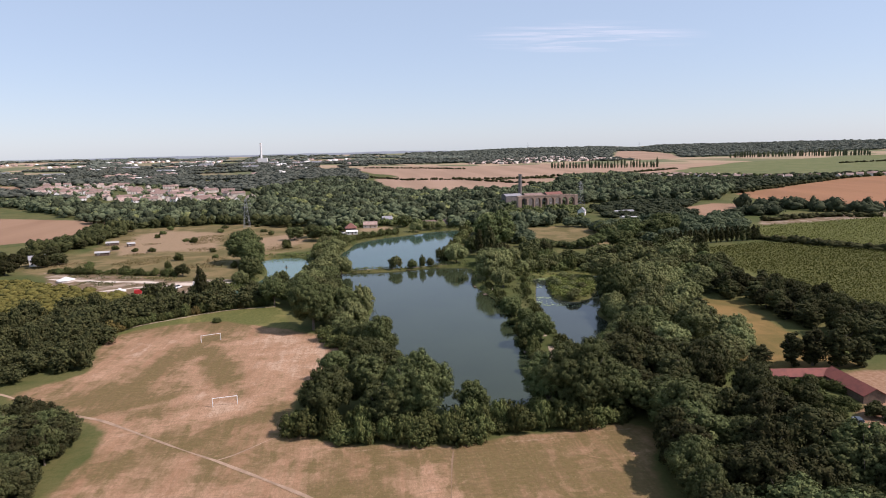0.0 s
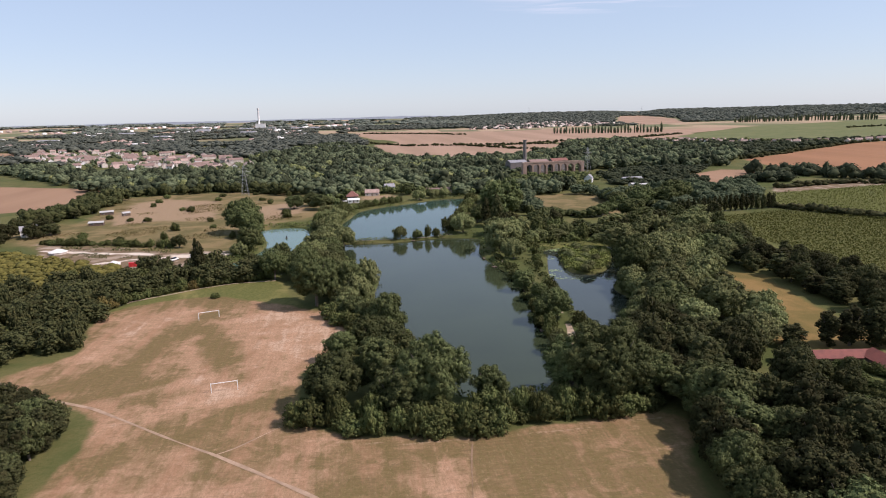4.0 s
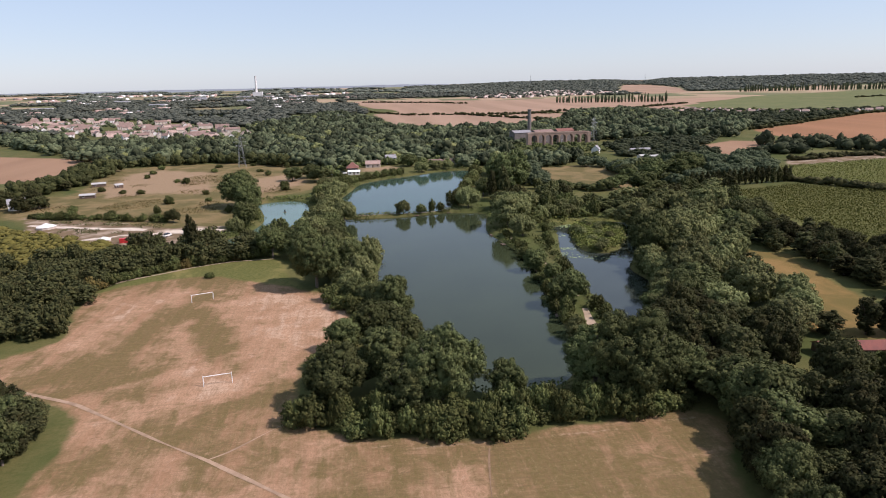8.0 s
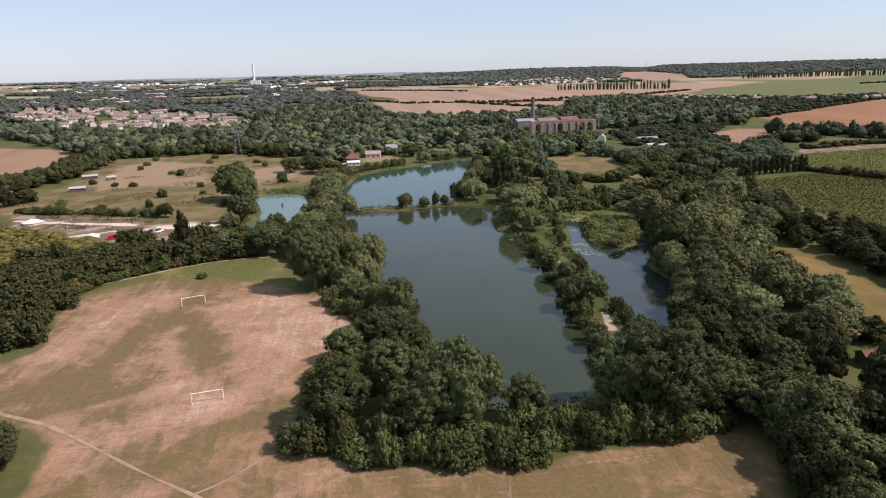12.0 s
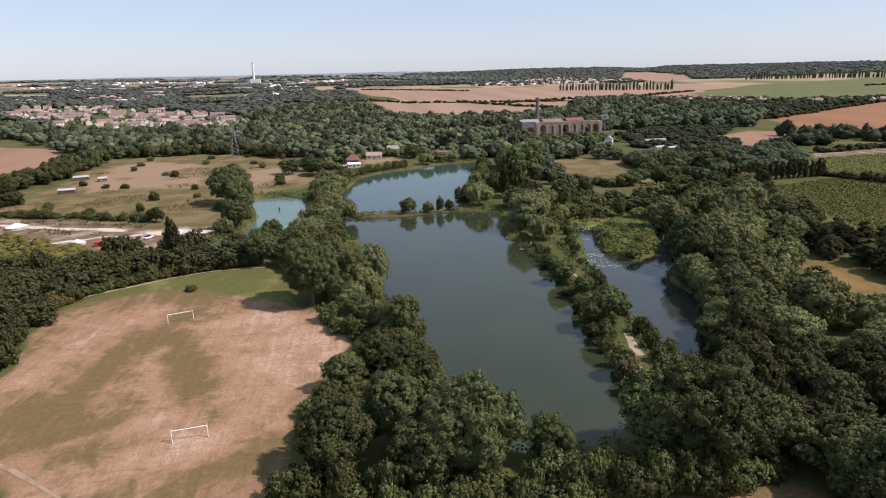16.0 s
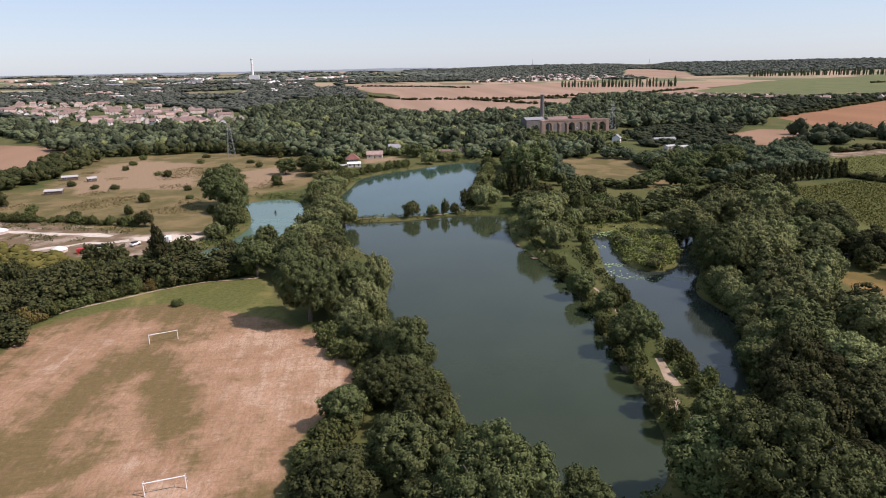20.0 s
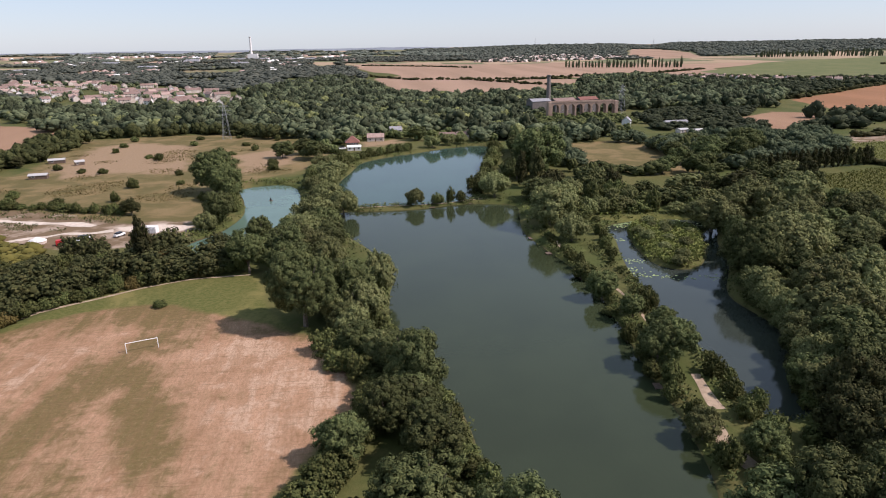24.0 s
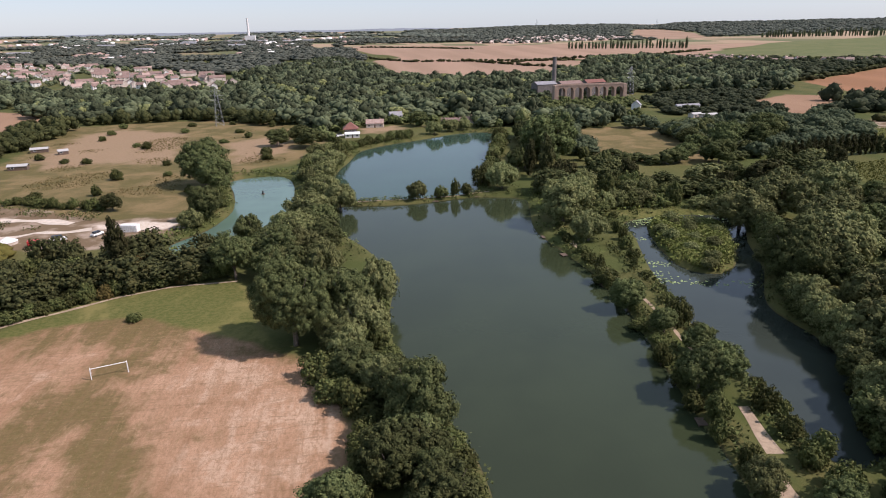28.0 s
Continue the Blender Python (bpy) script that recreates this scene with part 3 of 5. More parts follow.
def crown_arrays(rg, n, leaf, height, radius, low, lobes, style="round", far=False):
    """A crown from height*low to height: boughs swell out of it, each bough carries clumps, and leaves shingle every clump."""
    mid, half = height * (1 + low) / 2, height * (1 - low) / 2
    boughs = lobes if far else max(6, round(lobes * 0.42))
    k = np.arange(boughs) + 0.5
    up = 1 - 1.75 * k / boughs
    turn = k * 2.39996 + rg.uniform(-0.5, 0.5, boughs)
    flat = np.sqrt(np.clip(1 - up ** 2, 0, 1))
    u = np.column_stack([np.cos(turn) * flat, np.sin(turn) * flat, up])
    reach = rg.uniform(0.42, 0.7, boughs)[:, None]
    bc = u * reach * np.array([radius, radius, half * 0.95]) + np.array([0, 0, mid])
    br = rg.uniform(0.72, 1.3, boughs) * radius * (1.5 if far else 1.38) / math.sqrt(boughs)
    tall = 1.0
    if style == "narrow":
        q = (k / boughs) ** 0.9
        bc[:, 2] = height * (0.04 + 0.88 * q)
        f = np.clip(np.sin(0.35 + q * 2.6), 0.2, 1)
        bc[:, :2] = np.column_stack([np.cos(turn), np.sin(turn)]) * (radius * 0.38 * f)[:, None]
        br, tall = rg.uniform(0.5, 0.7, boughs) * radius * f, 1.7
    elif style == "willow":
        tall = 1.12
    squash = np.array([1, 1, 0.88 * tall])
    if far:
        lc, lr, out = bc, br, u
    else:
        # clumps spread over each bough, kept where they are not buried in a neighbour
        m = 23
        e = np.arange(m) + 0.5
        dz, ang = 1 - 2 * e / m, e * 2.39996
        dirs = np.column_stack([np.cos(ang) * np.sqrt(1 - dz ** 2), np.sin(ang) * np.sqrt(1 - dz ** 2), dz])
        dirs = dirs[None] + rg.normal(size=(boughs, m, 3)) * 0.22
        dirs /= np.linalg.norm(dirs, axis=2)[..., None]
        lc = (bc[:, None] + dirs * (br[:, None] * rg.uniform(0.62, 0.92, (boughs, m)))[..., None] * squash).reshape(-1, 3)
        lr = (br[:, None] * rg.uniform(0.25, 0.44, (boughs, m))).ravel()
        out, owner = dirs.reshape(-1, 3), np.repeat(np.arange(boughs), m)
        buried = np.zeros(len(lc), bool)
        for i in range(boughs):
            buried |= (owner != i) & ((((lc - bc[i]) / (br[i] * squash)) ** 2).sum(1) < 0.42)
        ok = ~buried & (lc[:, 2] > 0.15)
        lc, lr, out = lc[ok], lr[ok], out[ok]
    sv, sf = FAR_V, FAR_F
    cores, radii = (lc, lr) if far else (np.concatenate([lc, bc]), np.concatenate([lr * 0.62, br * 0.56]))
    m = len(sv)
    bump_r = rg.uniform(0.8, 1.15, (len(cores), m, 1))
    lv = (cores[:, None, :] + sv[None] * bump_r * radii[:, None, None] * squash).reshape(-1, 3)
    lf = (sf[None] + (np.arange(len(cores)) * m)[:, None, None]).reshape(-1, 4)
    pick = rg.choice(len(lc), n, p=lr ** 2 / (lr ** 2).sum())
    d = rg.normal(size=(n, 3)) + out[pick] * (0.5 if far else 0.9) + np.array([0, 0, 0.15])
    d /= np.linalg.norm(d, axis=1)[:, None]
    pts = lc[pick] + d * (lr[pick] * rg.uniform(0.72, 1.26, n))[:, None] * squash
    keep = pts[:, 2] > 0.1
    pts, d, pick = pts[keep], d[keep], pick[keep]
    if style == "willow":
        drop = rg.uniform(0, 0.07, len(pts)) * height * np.clip(np.hypot(pts[:, 0], pts[:, 1]) / radius, 0, 1)
        pts[:, 2] = np.maximum(pts[:, 2] - drop, 0.2)
    nr = d * 0.8 + out[pick] * 0.3 + rg.normal(size=pts.shape) * 0.3
    nr /= np.linalg.norm(nr, axis=1)[:, None]
    v, f = cards(pts, nr, leaf * rg.uniform(0.55, 1.35, len(pts)), rg)
    lv[:, 2] = np.maximum(lv[:, 2], -0.2)
    lf = np.concatenate([lf[:, :3], lf[:, [0, 2, 3]]])
    return np.concatenate([v, lv]), np.concatenate([f, lf + len(v)])


def tube(bm, a, b, ra, rb, seg=7):
    a, b = Vector(a), Vector(b)
    m = Matrix.Translation((a + b) / 2) @ (b - a).to_track_quat("Z", "Y").to_matrix().to_4x4()
    bmesh.ops.create_cone(bm, cap_ends=True, segments=seg, radius1=ra, radius2=rb, depth=(b - a).length, matrix=m)


def trunk_mesh(rg, height, low, radius, girth):
    bm = bmesh.new()
    fork = height * (low + 0.15)
    tube(bm, (0, 0, -0.8), (0.1, 0.05, fork), girth, girth * 0.65)
    for i in range(5):
        a = i * 1.26 + rg.uniform(0, 0.6)
        e = (math.cos(a) * radius * 0.55, math.sin(a) * radius * 0.55, height * rg.uniform(0.6, 0.8))
        tube(bm, (0.1, 0.05, fork * rg.uniform(0.7, 0.98)), e, girth * 0.4, girth * 0.1, 5)
    tube(bm, (0.1, 0.05, fork * 0.98), (0, 0.1, height * 0.85), girth * 0.6, girth * 0.12, 6)
    me = bpy.data.meshes.new("trunk")
    bm.to_mesh(me)
    bm.free()
    me.materials.append(BARK)
    return me


# kind: name, category, label, leaf material, style, base height, base radius, low edge of crown, leaf clumps, clump size, lobes
KINDS = {
    "broad": ("tree", "tree", "tall broadleaf tree in full dark green leaf", "broad", "round", 16, 7.5, 0.0, 17000, 0.35, 46),
    "great": ("tree", "tree", "great spreading broadleaf tree in dark green leaf", "broad", "round", 20, 11, 0.0, 46000, 0.3, 84),
    "mass": ("tree", "tree", "broadleaf tree in a dense green wood", "broad", "round", 13, 6.0, -0.05, 8500, 0.4, 28),
    "darkmass": ("tree", "tree", "dark leafy tree in a dense wood", "dark", "round", 13, 6.0, -0.05, 8500, 0.4, 28),
    "willow": ("willow_tree", "tree", "pale green willow beside the water", "willow", "willow", 13, 7.0, 0.0, 11000, 0.4, 36),
    "poplar": ("poplar_tree", "tree", "narrow upright dark poplar", "dark", "narrow", 16, 3.0, 0.0, 3400, 0.4, 22),
    "shrub": ("shrub", "shrub", "dense rounded green shrub", "shrub", "round", 4.5, 3.2, -0.1, 1800, 0.34, 14),
    "rust": ("shrub", "shrub", "dry rusty brown shrub", "rust", "round", 5, 3.2, -0.1, 1700, 0.36, 14),
}
protos = {}


def tree(kind, x, y, h=None, r=None, group=""):
    name, category, label, leaf, style, bh, br, low, n, size, lobes = KINDS[kind]
    h, r = h or bh * rng.uniform(0.8, 1.2), r or br * rng.uniform(0.85, 1.15)
    z = float(ground_z(x, y)[0])
    v = int(rng.integers(3))
    place = pose(x, y, max(z, 0.1) - 0.1, 0, 0, rng.uniform(0, 360))
    size_m = Matrix.Diagonal((r / br, r / br, h / bh, 1))
    if (kind, v) not in protos:
        rg = np.random.default_rng(100 * v + len(kind) + 7 * list(KINDS).index(kind))
        ob = empty(name, place @ size_m, label, category, group)
        new("trunk", trunk_mesh(rg, bh, max(low, 0.08), br, 0.045 * br + 0.02 * bh * 0.5)).parent = ob
        vs, fs = crown_arrays(rg, n, size, bh, br, low, lobes, style)
        new("crown", mesh_from("crown", vs, fs, LEAF[leaf])).parent = ob
        protos[kind, v] = ob
        return ob
    p = protos[kind, v]
    ob = copy_thing(p, place @ size_m @ Matrix.Diagonal((1 / p.scale[0], 1 / p.scale[1], 1 / p.scale[2], 1)))
    return tagged(ob, group=group) if group else ob


def scatter(poly, spacing, jitter=0.35):
    """Points on a jittered grid inside an outline, clear of the water."""
    p = np.asarray(poly, float)
    lo, hi = p.min(0), p.max(0)
    gx, gy = np.meshgrid(np.arange(lo[0], hi[0], spacing), np.arange(lo[1], hi[1], spacing))
    x, y = gx.ravel().copy(), gy.ravel().copy()
    x += rng.uniform(-jitter, jitter, len(x)) * spacing
    y += rng.uniform(-jitter, jitter, len(x)) * spacing
    ok = sdf(p, x, y) < 0
    x, y = x[ok], y[ok]
    ok = near_shore(x, y) > 1.5
    return np.column_stack([x[ok], y[ok]])


def along(pts, spacing, jitter=1.0):
    p = np.array(pts, float)
    seg = np.linalg.norm(np.diff(p, axis=0), axis=1)
    s = np.concatenate([[0], np.cumsum(seg)])
    q = np.arange(0, s[-1], spacing)
    out = np.column_stack([np.interp(q, s, p[:, 0]), np.interp(q, s, p[:, 1])])
    return out + rng.uniform(-jitter, jitter, out.shape)


def wood(name, pts, h, r, n, size, leaf, label, style="round", category="woodland", lobes=4, near=False):
    """Many far trees as one object: each a small crown of leaf clumps."""
    rg = np.random.default_rng(len(name))
    bank = [crown_arrays(rg, 2 * n, size * 0.85, 12, 6, -0.1, lobes, style, not near) for _ in range(6)]
    V, F, off = [], [], 0
    z = ground_z(pts[:, 0], pts[:, 1]) if np.hypot(*pts.T).min() < 900 else terr(pts[:, 0], pts[:, 1])
    for i, (x, y) in enumerate(pts):
        v, f = bank[int(rg.integers(6))]
        a = rg.uniform(0, math.tau)
        k, kz = rg.uniform(0.6, 1.4) * r / 6, rg.uniform(0.65, 1.3) * h / 12
        c, s = math.cos(a) * k, math.sin(a) * k
        V.append(np.column_stack([v[:, 0] * c - v[:, 1] * s + x, v[:, 0] * s + v[:, 1] * c + y, v[:, 2] * kz + z[i] - 0.3]))
        F.append(f + off)
        off += len(v)
    me = mesh_from(name, np.concatenate(V), np.concatenate(F), LEAF[leaf])
    return tagged(new(name, me), label, category, kind="stuff")

# ---- trees of the south clump, between playing field and lake ----
tree("great", 16, 149, 19.5, 10)
tree("broad", -7, 153, 15.5, 8)
tree("broad", 4, 161, 16, 8)
tree("broad", 7, 148, 13, 7)
tree("broad", 30, 150, 10, 4.8)
tree("great", 58, 146, 21, 12)
tree("broad", 50, 149, 16, 8)
tree("broad", 68, 145, 14, 7)
for x, y in np.concatenate([along([(-14, 147), (-8, 143), (8, 138), (26, 137), (47, 139), (68, 140)], 3.4, 1.4), along([(-12, 152), (8, 142), (26, 142), (47, 144), (66, 146)], 3.8, 1.8)]):
    tree("shrub", x, y, rng.uniform(3, 7), rng.uniform(2.0, 3.8), "hedge along the playing field")
# west bank of the main lake
tree("great", -16, 239, 23, 11)
tree("broad", -6, 246, 17, 8)
tree("willow", 3, 257, 14, 5.6)
tree("willow", -1, 238, 12, 6.5)
tree("broad", 8, 203, 15, 6.5)
tree("broad", 4, 214, 10, 5.5)
tree("broad", -3, 221, 9, 5)
tree("broad", 2, 190, 11.5, 5.5)
tree("broad", -6, 183, 10, 5)
tree("broad", 9, 180, 12, 6)
for x, y in along([(-12, 224), (-3, 205), (-4, 190), (-13, 172), (-12, 158)], 4):
    tree("shrub", x + 2, y)
for x, y in along([(-24, 300), (-20, 275), (-12, 258), (0, 228), (8, 210), (12, 190), (14, 172)], 5):
    tree("willow" if rng.random() < 0.4 else "mass", x - 4, y, rng.uniform(7, 11), rng.uniform(4, 5.5))
tree("willow", -18, 329, 13.5, 9)
tree("willow", -8, 352, 12, 7)
tree("willow", -14, 365, 12, 7)
tree("willow", -16, 400, 11, 7)
tree("willow", -14, 425, 11, 8)
tree("broad", -36, 282, 15, 6.6)
tree("broad", -24, 290, 14, 7)
tree("willow", -20, 310, 12, 7)
tree("broad", -69, 403, 23, 13)
tree("broad", -62, 388, 17, 9)
tree("broad", -56, 345, 15, 7)
tree("willow", -60, 335, 8, 5)
for x, y in along([(-58, 338), (-54, 362), (-58, 384), (-64, 418)], 6, 1.5):
    tree("shrub", x - 2, y, rng.uniform(2.5, 5.5), rng.uniform(2.2, 3.6))
tree("poplar", -69, 289, 20, 3.2)
tree("broad", -27, 492, 13, 10)
# east of the lakes
tree("willow", 60, 368, 13, 7)
tree("poplar", 83, 382, 23, 4)
tree("poplar", 78, 390, 19, 3.6)
tree("broad", 90, 405, 30, 15)
tree("broad", 100, 430, 24, 13)
for x, y, h, r in ((195, 425, 18, 11), (226, 440, 20, 12), (176, 398, 13, 9), (166, 411, 9, 6), (158, 403, 9, 6), (179, 428, 11, 6.5), (186, 448, 11, 6.5), (190, 470, 10, 6), (212, 428, 17, 10), (240, 455, 17, 10)):
    tree("broad", x, y, h, r)
tree("willow", 70, 316, 17, 10)
tree("willow", 78, 330, 15, 9)
tree("willow", 72, 296, 11, 6)
tree("broad", 110, 250, 20, 9)
tree("willow", 128, 302, 15, 11)
tree("willow", 23, 360, 7.5, 4.6)
tree("shrub", 33, 361, 4.5, 3.2)
tree("shrub", 39, 363, 6.5, 2)
tree("shrub", 44, 364, 4.5, 2.4)
# the bund between lake and pond
tree("broad", 64, 246, 9.5, 5)
tree("shrub", 71, 234, 6.5, 2.8)
tree("broad", 61, 207, 11, 5)
tree("broad", 65, 207, 11.5, 5.4)
tree("willow", 56.5, 180, 7, 3.4)
tree("shrub", 70, 186, 4.5, 2.4)
tree("shrub", 68, 178, 4.5, 2.6)
tree("shrub", 65, 263, 4.2, 3.6)
for x, y, h, r in ((69, 192, 3.6, 2.2), (67.5, 184, 3.8, 2.2), (66, 175, 5, 3), (60, 198, 5, 2.4), (70, 200, 4, 2.2), (56.5, 172, 5, 2.6), (62, 167, 5, 3)):
    tree("shrub", x, y, h, r)
for x, y, h, r in ((66, 231, 7, 3.4), (68, 220, 8, 4), (63, 172, 8, 4)):
    tree("broad", x, y, h, r)
for x, y in along([(68, 312), (66, 290), (67, 272), (66, 256), (64, 238), (62, 222), (60, 200), (57, 178)], 8.5, 1.2):
    tree("shrub", x - 0.8, y, rng.uniform(1.6, 4.5), rng.uniform(1.2, 2.3))
for x, y in along([(88, 318), (82, 296), (77, 270), (75, 250), (73, 226), (72, 206), (70, 190)], 8.0, 1.2):
    tree("shrub", x + 0.6, y, rng.uniform(1.6, 4), rng.uniform(1.2, 2.3))
for x, y in scatter([(-36, 288), (-22, 266), (-10, 272), (-5, 300), (-14, 322), (-26, 326), (-36, 312)], 8):
    tree("mass" if rng.random() < 0.6 else "willow", x, y, rng.uniform(8, 12), rng.uniform(4.5, 6))
# round the north end of the pond
for x, y in np.concatenate([along([(84, 326), (100, 332), (118, 330), (136, 322)], 6, 2), along([(84, 345), (105, 348), (130, 342)], 8, 3)]):
    tree("willow" if rng.random() < 0.5 else "shrub", x, y, rng.uniform(4, 9), rng.uniform(3.5, 5.5))
for x, y in along([(84, 186), (94, 202), (102, 216), (104, 236), (116, 258), (126, 282), (136, 304)], 5.5, 1.0):
    tree("shrub", x - 0.8, y, rng.uniform(3, 6), rng.uniform(2.6, 3.6))
for x, y in along([(88, 190), (98, 206), (104, 222), (107, 240), (118, 260), (128, 284), (138, 306)], 8, 1.0):
    tree("willow" if rng.random() < 0.5 else "mass", x - 2.5, y, rng.uniform(8, 12), rng.uniform(4.5, 6))
for x, y in along([(19, 160), (15, 180), (13, 196), (9, 214), (3, 236)], 4, 0.6):
    tree("shrub", x - 1, y, rng.uniform(2.5, 5), rng.uniform(2, 3))
for x, y in scatter([(52, 152), (58, 160), (66, 166), (76, 176), (80, 178), (76, 160), (70, 148)], 4.2):
    tree("shrub", x, y, rng.uniform(2.5, 6), rng.uniform(2.2, 3.6))
# wood south east of the lake
for x, y in scatter([(72, 134), (73, 150), (80, 180), (96, 195), (108, 170), (104, 152), (105, 138), (104, 122), (106, 100), (112, 60), (66, 60), (68, 100), (71, 118)], 10):
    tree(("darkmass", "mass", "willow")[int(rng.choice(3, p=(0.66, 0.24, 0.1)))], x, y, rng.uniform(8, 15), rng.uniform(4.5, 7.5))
for x, y in along([(75, 133), (70.5, 121), (67, 109), (64, 95), (62, 82)], 5.5, 1.2):
    tree("darkmass" if rng.random() < 0.6 else "broad", x, y, rng.uniform(8, 13), rng.uniform(4.6, 6))
# wood east of the pond
EAST_CROWNS = ((124, 256, 19, 11), (134, 262, 17, 10), (172, 316, 17, 11), (107, 213, 15, 9.5), (88, 186, 11, 7.5), (118, 197, 15, 9.5), (100, 184, 12, 7),
               (133, 236, 14, 8.5), (112, 171, 12, 7.5), (148, 310, 17, 11), (84, 172, 10, 6), (150, 288, 15, 10), (115, 228, 15, 8.5))
for x, y, h, r in EAST_CROWNS:
    tree("willow", x, y, h, r)
back_trees = []
for x, y in scatter([(100, 196), (106, 226), (112, 256), (128, 290), (138, 318), (120, 345), (76, 350), (80, 375), (130, 400), (200, 395), (225, 385), (196, 322), (180, 272), (148, 262), (132, 222), (116, 178)], 13.8):
    if y > 325:
        if not (y > 368 and 118 < x < 196):
            back_trees.append((x, y))
    elif min(math.hypot(x - a, y - b) for a, b, _, _ in EAST_CROWNS) > 9.5:
        tree(("mass", "willow", "darkmass")[int(rng.choice(3, p=(0.4, 0.4, 0.2)))], x, y, rng.uniform(8, 14), rng.uniform(5.5, 8.5))
# belt west of the playing field
belt_dark, belt_green = [], []
for x, y in scatter([(-95, 197), (-87, 208), (-92, 244), (-84, 266), (-66, 279), (-40, 286), (-48, 304), (-66, 302), (-90, 310), (-112, 296), (-150, 270), (-190, 200)], 9.5):
    (belt_dark if rng.random() < 0.72 else belt_green).append((x, y))
for x, y in scatter([(-84, 166), (-71, 158), (-67.5, 140), (-66, 120), (-66, 98), (-112, 98), (-118, 155), (-95, 168)], 7):
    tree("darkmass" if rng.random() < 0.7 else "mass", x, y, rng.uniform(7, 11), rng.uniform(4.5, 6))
for x, y in along([(-93, 250), (-88, 262), (-78, 269.5), (-66, 277), (-53, 282.5), (-38, 284.5)], 3.6, 0.6):
    tree("rust" if rng.random() < 0.22 else "shrub", x, y, rng.uniform(2.4, 5), rng.uniform(2.0, 3.0))
for x, y, h, r in ((-72, 154, 9, 5), (-70, 146, 8, 4.6), (-71, 138, 10, 5.2), (-69, 129, 9, 5), (-70, 119, 9, 5), (-69, 109, 9, 5)):
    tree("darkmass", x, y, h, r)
# row beside the golden meadow
for x, y, h, r in ((127, 190, 11, 6), (121, 178, 11, 6)):
    tree("willow", x, y, h, r)
for x, y, h, r in ((132, 167, 12, 4), (138, 166, 13.5, 4.5), (145, 164, 14.5, 5), (151, 163, 10.5, 4), (123, 169, 7.5, 4)):
    tree("poplar", x, y, h, r)
for x, y in scatter([(160, 268), (196, 268), (192, 217), (188, 176), (158, 168), (160, 196), (168, 230)], 8):
    tree("poplar" if rng.random() < 0.35 else "darkmass", x, y, rng.uniform(8, 13), rng.uniform(4, 5.6))
# windbreak of poplars by the vines
for x, y in along([(205, 393), (240, 400), (280, 404)], 4.2, 0.4):
    tree("poplar", x, y, rng.uniform(11, 13), 2.4, "windbreak of poplars")


def thin(pts, scale, cut):
    """Leaves clearings: drops points where slow noise is low."""
    k = np.array([noise.noise(Vector((x / scale, y / scale, 3.7))) for x, y in pts])
    return pts[k > cut]


SIGHT = [(288, 493), (322, 543), (346, 635), (403, 671), (440, 650), (377, 577), (343, 527)]
VIEW_GAP = [(146, 565), (205, 560), (242, 610), (250, 690), (160, 690)]


def clear_of(pts, *polys, gap=4.0):
    d = np.min([sdf(p, pts[:, 0], pts[:, 1]) for p in polys], axis=0)
    return pts[d > gap]


# ---- far woods ----
wood("belt_dark_trees", np.array(belt_dark), 9, 5.2, 700, 0.75, "dark", "dark trees in the belt beside the playing field", category="trees", lobes=22, near=True)
wood("belt_green_trees", np.array(belt_green), 9, 5.2, 700, 0.75, "dark", "green trees in the belt beside the playing field", category="trees", lobes=22, near=True)
back = np.array(back_trees)
wood("back_green_trees", back[::2], 10, 7, 900, 0.8, "broad", "green trees behind the pond", category="trees", lobes=22, near=True)
wood("back_pale_trees", back[1::4], 9, 7, 900, 0.8, "willow", "pale willows behind the pond", category="trees", lobes=22, near=True)
wood("back_dark_trees", back[3::4], 11, 6.5, 900, 0.8, "dark", "dark trees behind the pond", category="trees", lobes=22, near=True)
MEADOW_BELT = np.concatenate([scatter([(-232, 545), (-222, 610), (-205, 610), (-200, 540), (-212, 470), (-228, 465)], 9), along([(-200, 628), (-160, 632), (-125, 640), (-90, 620), (-60, 590)], 7, 4)])
wood("meadow_belt", MEADOW_BELT, 10, 5.5, 220, 1.0, "broad", "line of trees round the dry meadow", category="trees", lobes=12)
VILLAGE = [(-740, 1640), (-620, 1300), (-400, 1010), (-320, 915), (-205, 900), (-150, 865), (-140, 980), (-190, 1110), (-420, 1470)]
VALLEY = [(-520, 1000), (-300, 740), (-238, 640), (-120, 640), (-20, 575), (-45, 545), (-30, 535), (40, 600), (75, 590), (90, 540), (130, 530),
          (180, 530), (215, 615), (150, 690), (330, 730), (420, 700), (520, 820), (600, 940), (540, 1050), (560, 1310), (440, 1290), (340, 1075), (255, 955), (140, 925), (60, 990), (30, 1250), (-30, 1500), (-60, 1500), (-160, 1200), (-190, 960)]
V = clear_of(scatter(VALLEY, 13), [(-740, 1640), (-660, 1260), (-410, 970), (-330, 875), (-205, 860), (-140, 830), (-130, 980), (-190, 1110), (-420, 1470)], ORANGE, SIGHT, VIEW_GAP)
kind = rng.random(len(V))
wood("woodland", V[kind < 0.5], 12, 8.2, 80, 1.4, "mixed", "dense green woodland across the valley floor", lobes=12)
wood("dark_woodland", V[(kind >= 0.5) & (kind < 0.92)], 13, 7.8, 80, 1.4, "deep", "dark trees among the valley woodland", lobes=12)
wood("pale_woodland", V[kind >= 0.92], 11, 8.2, 100, 1.3, "willow", "pale willows among the valley woodland", lobes=12)
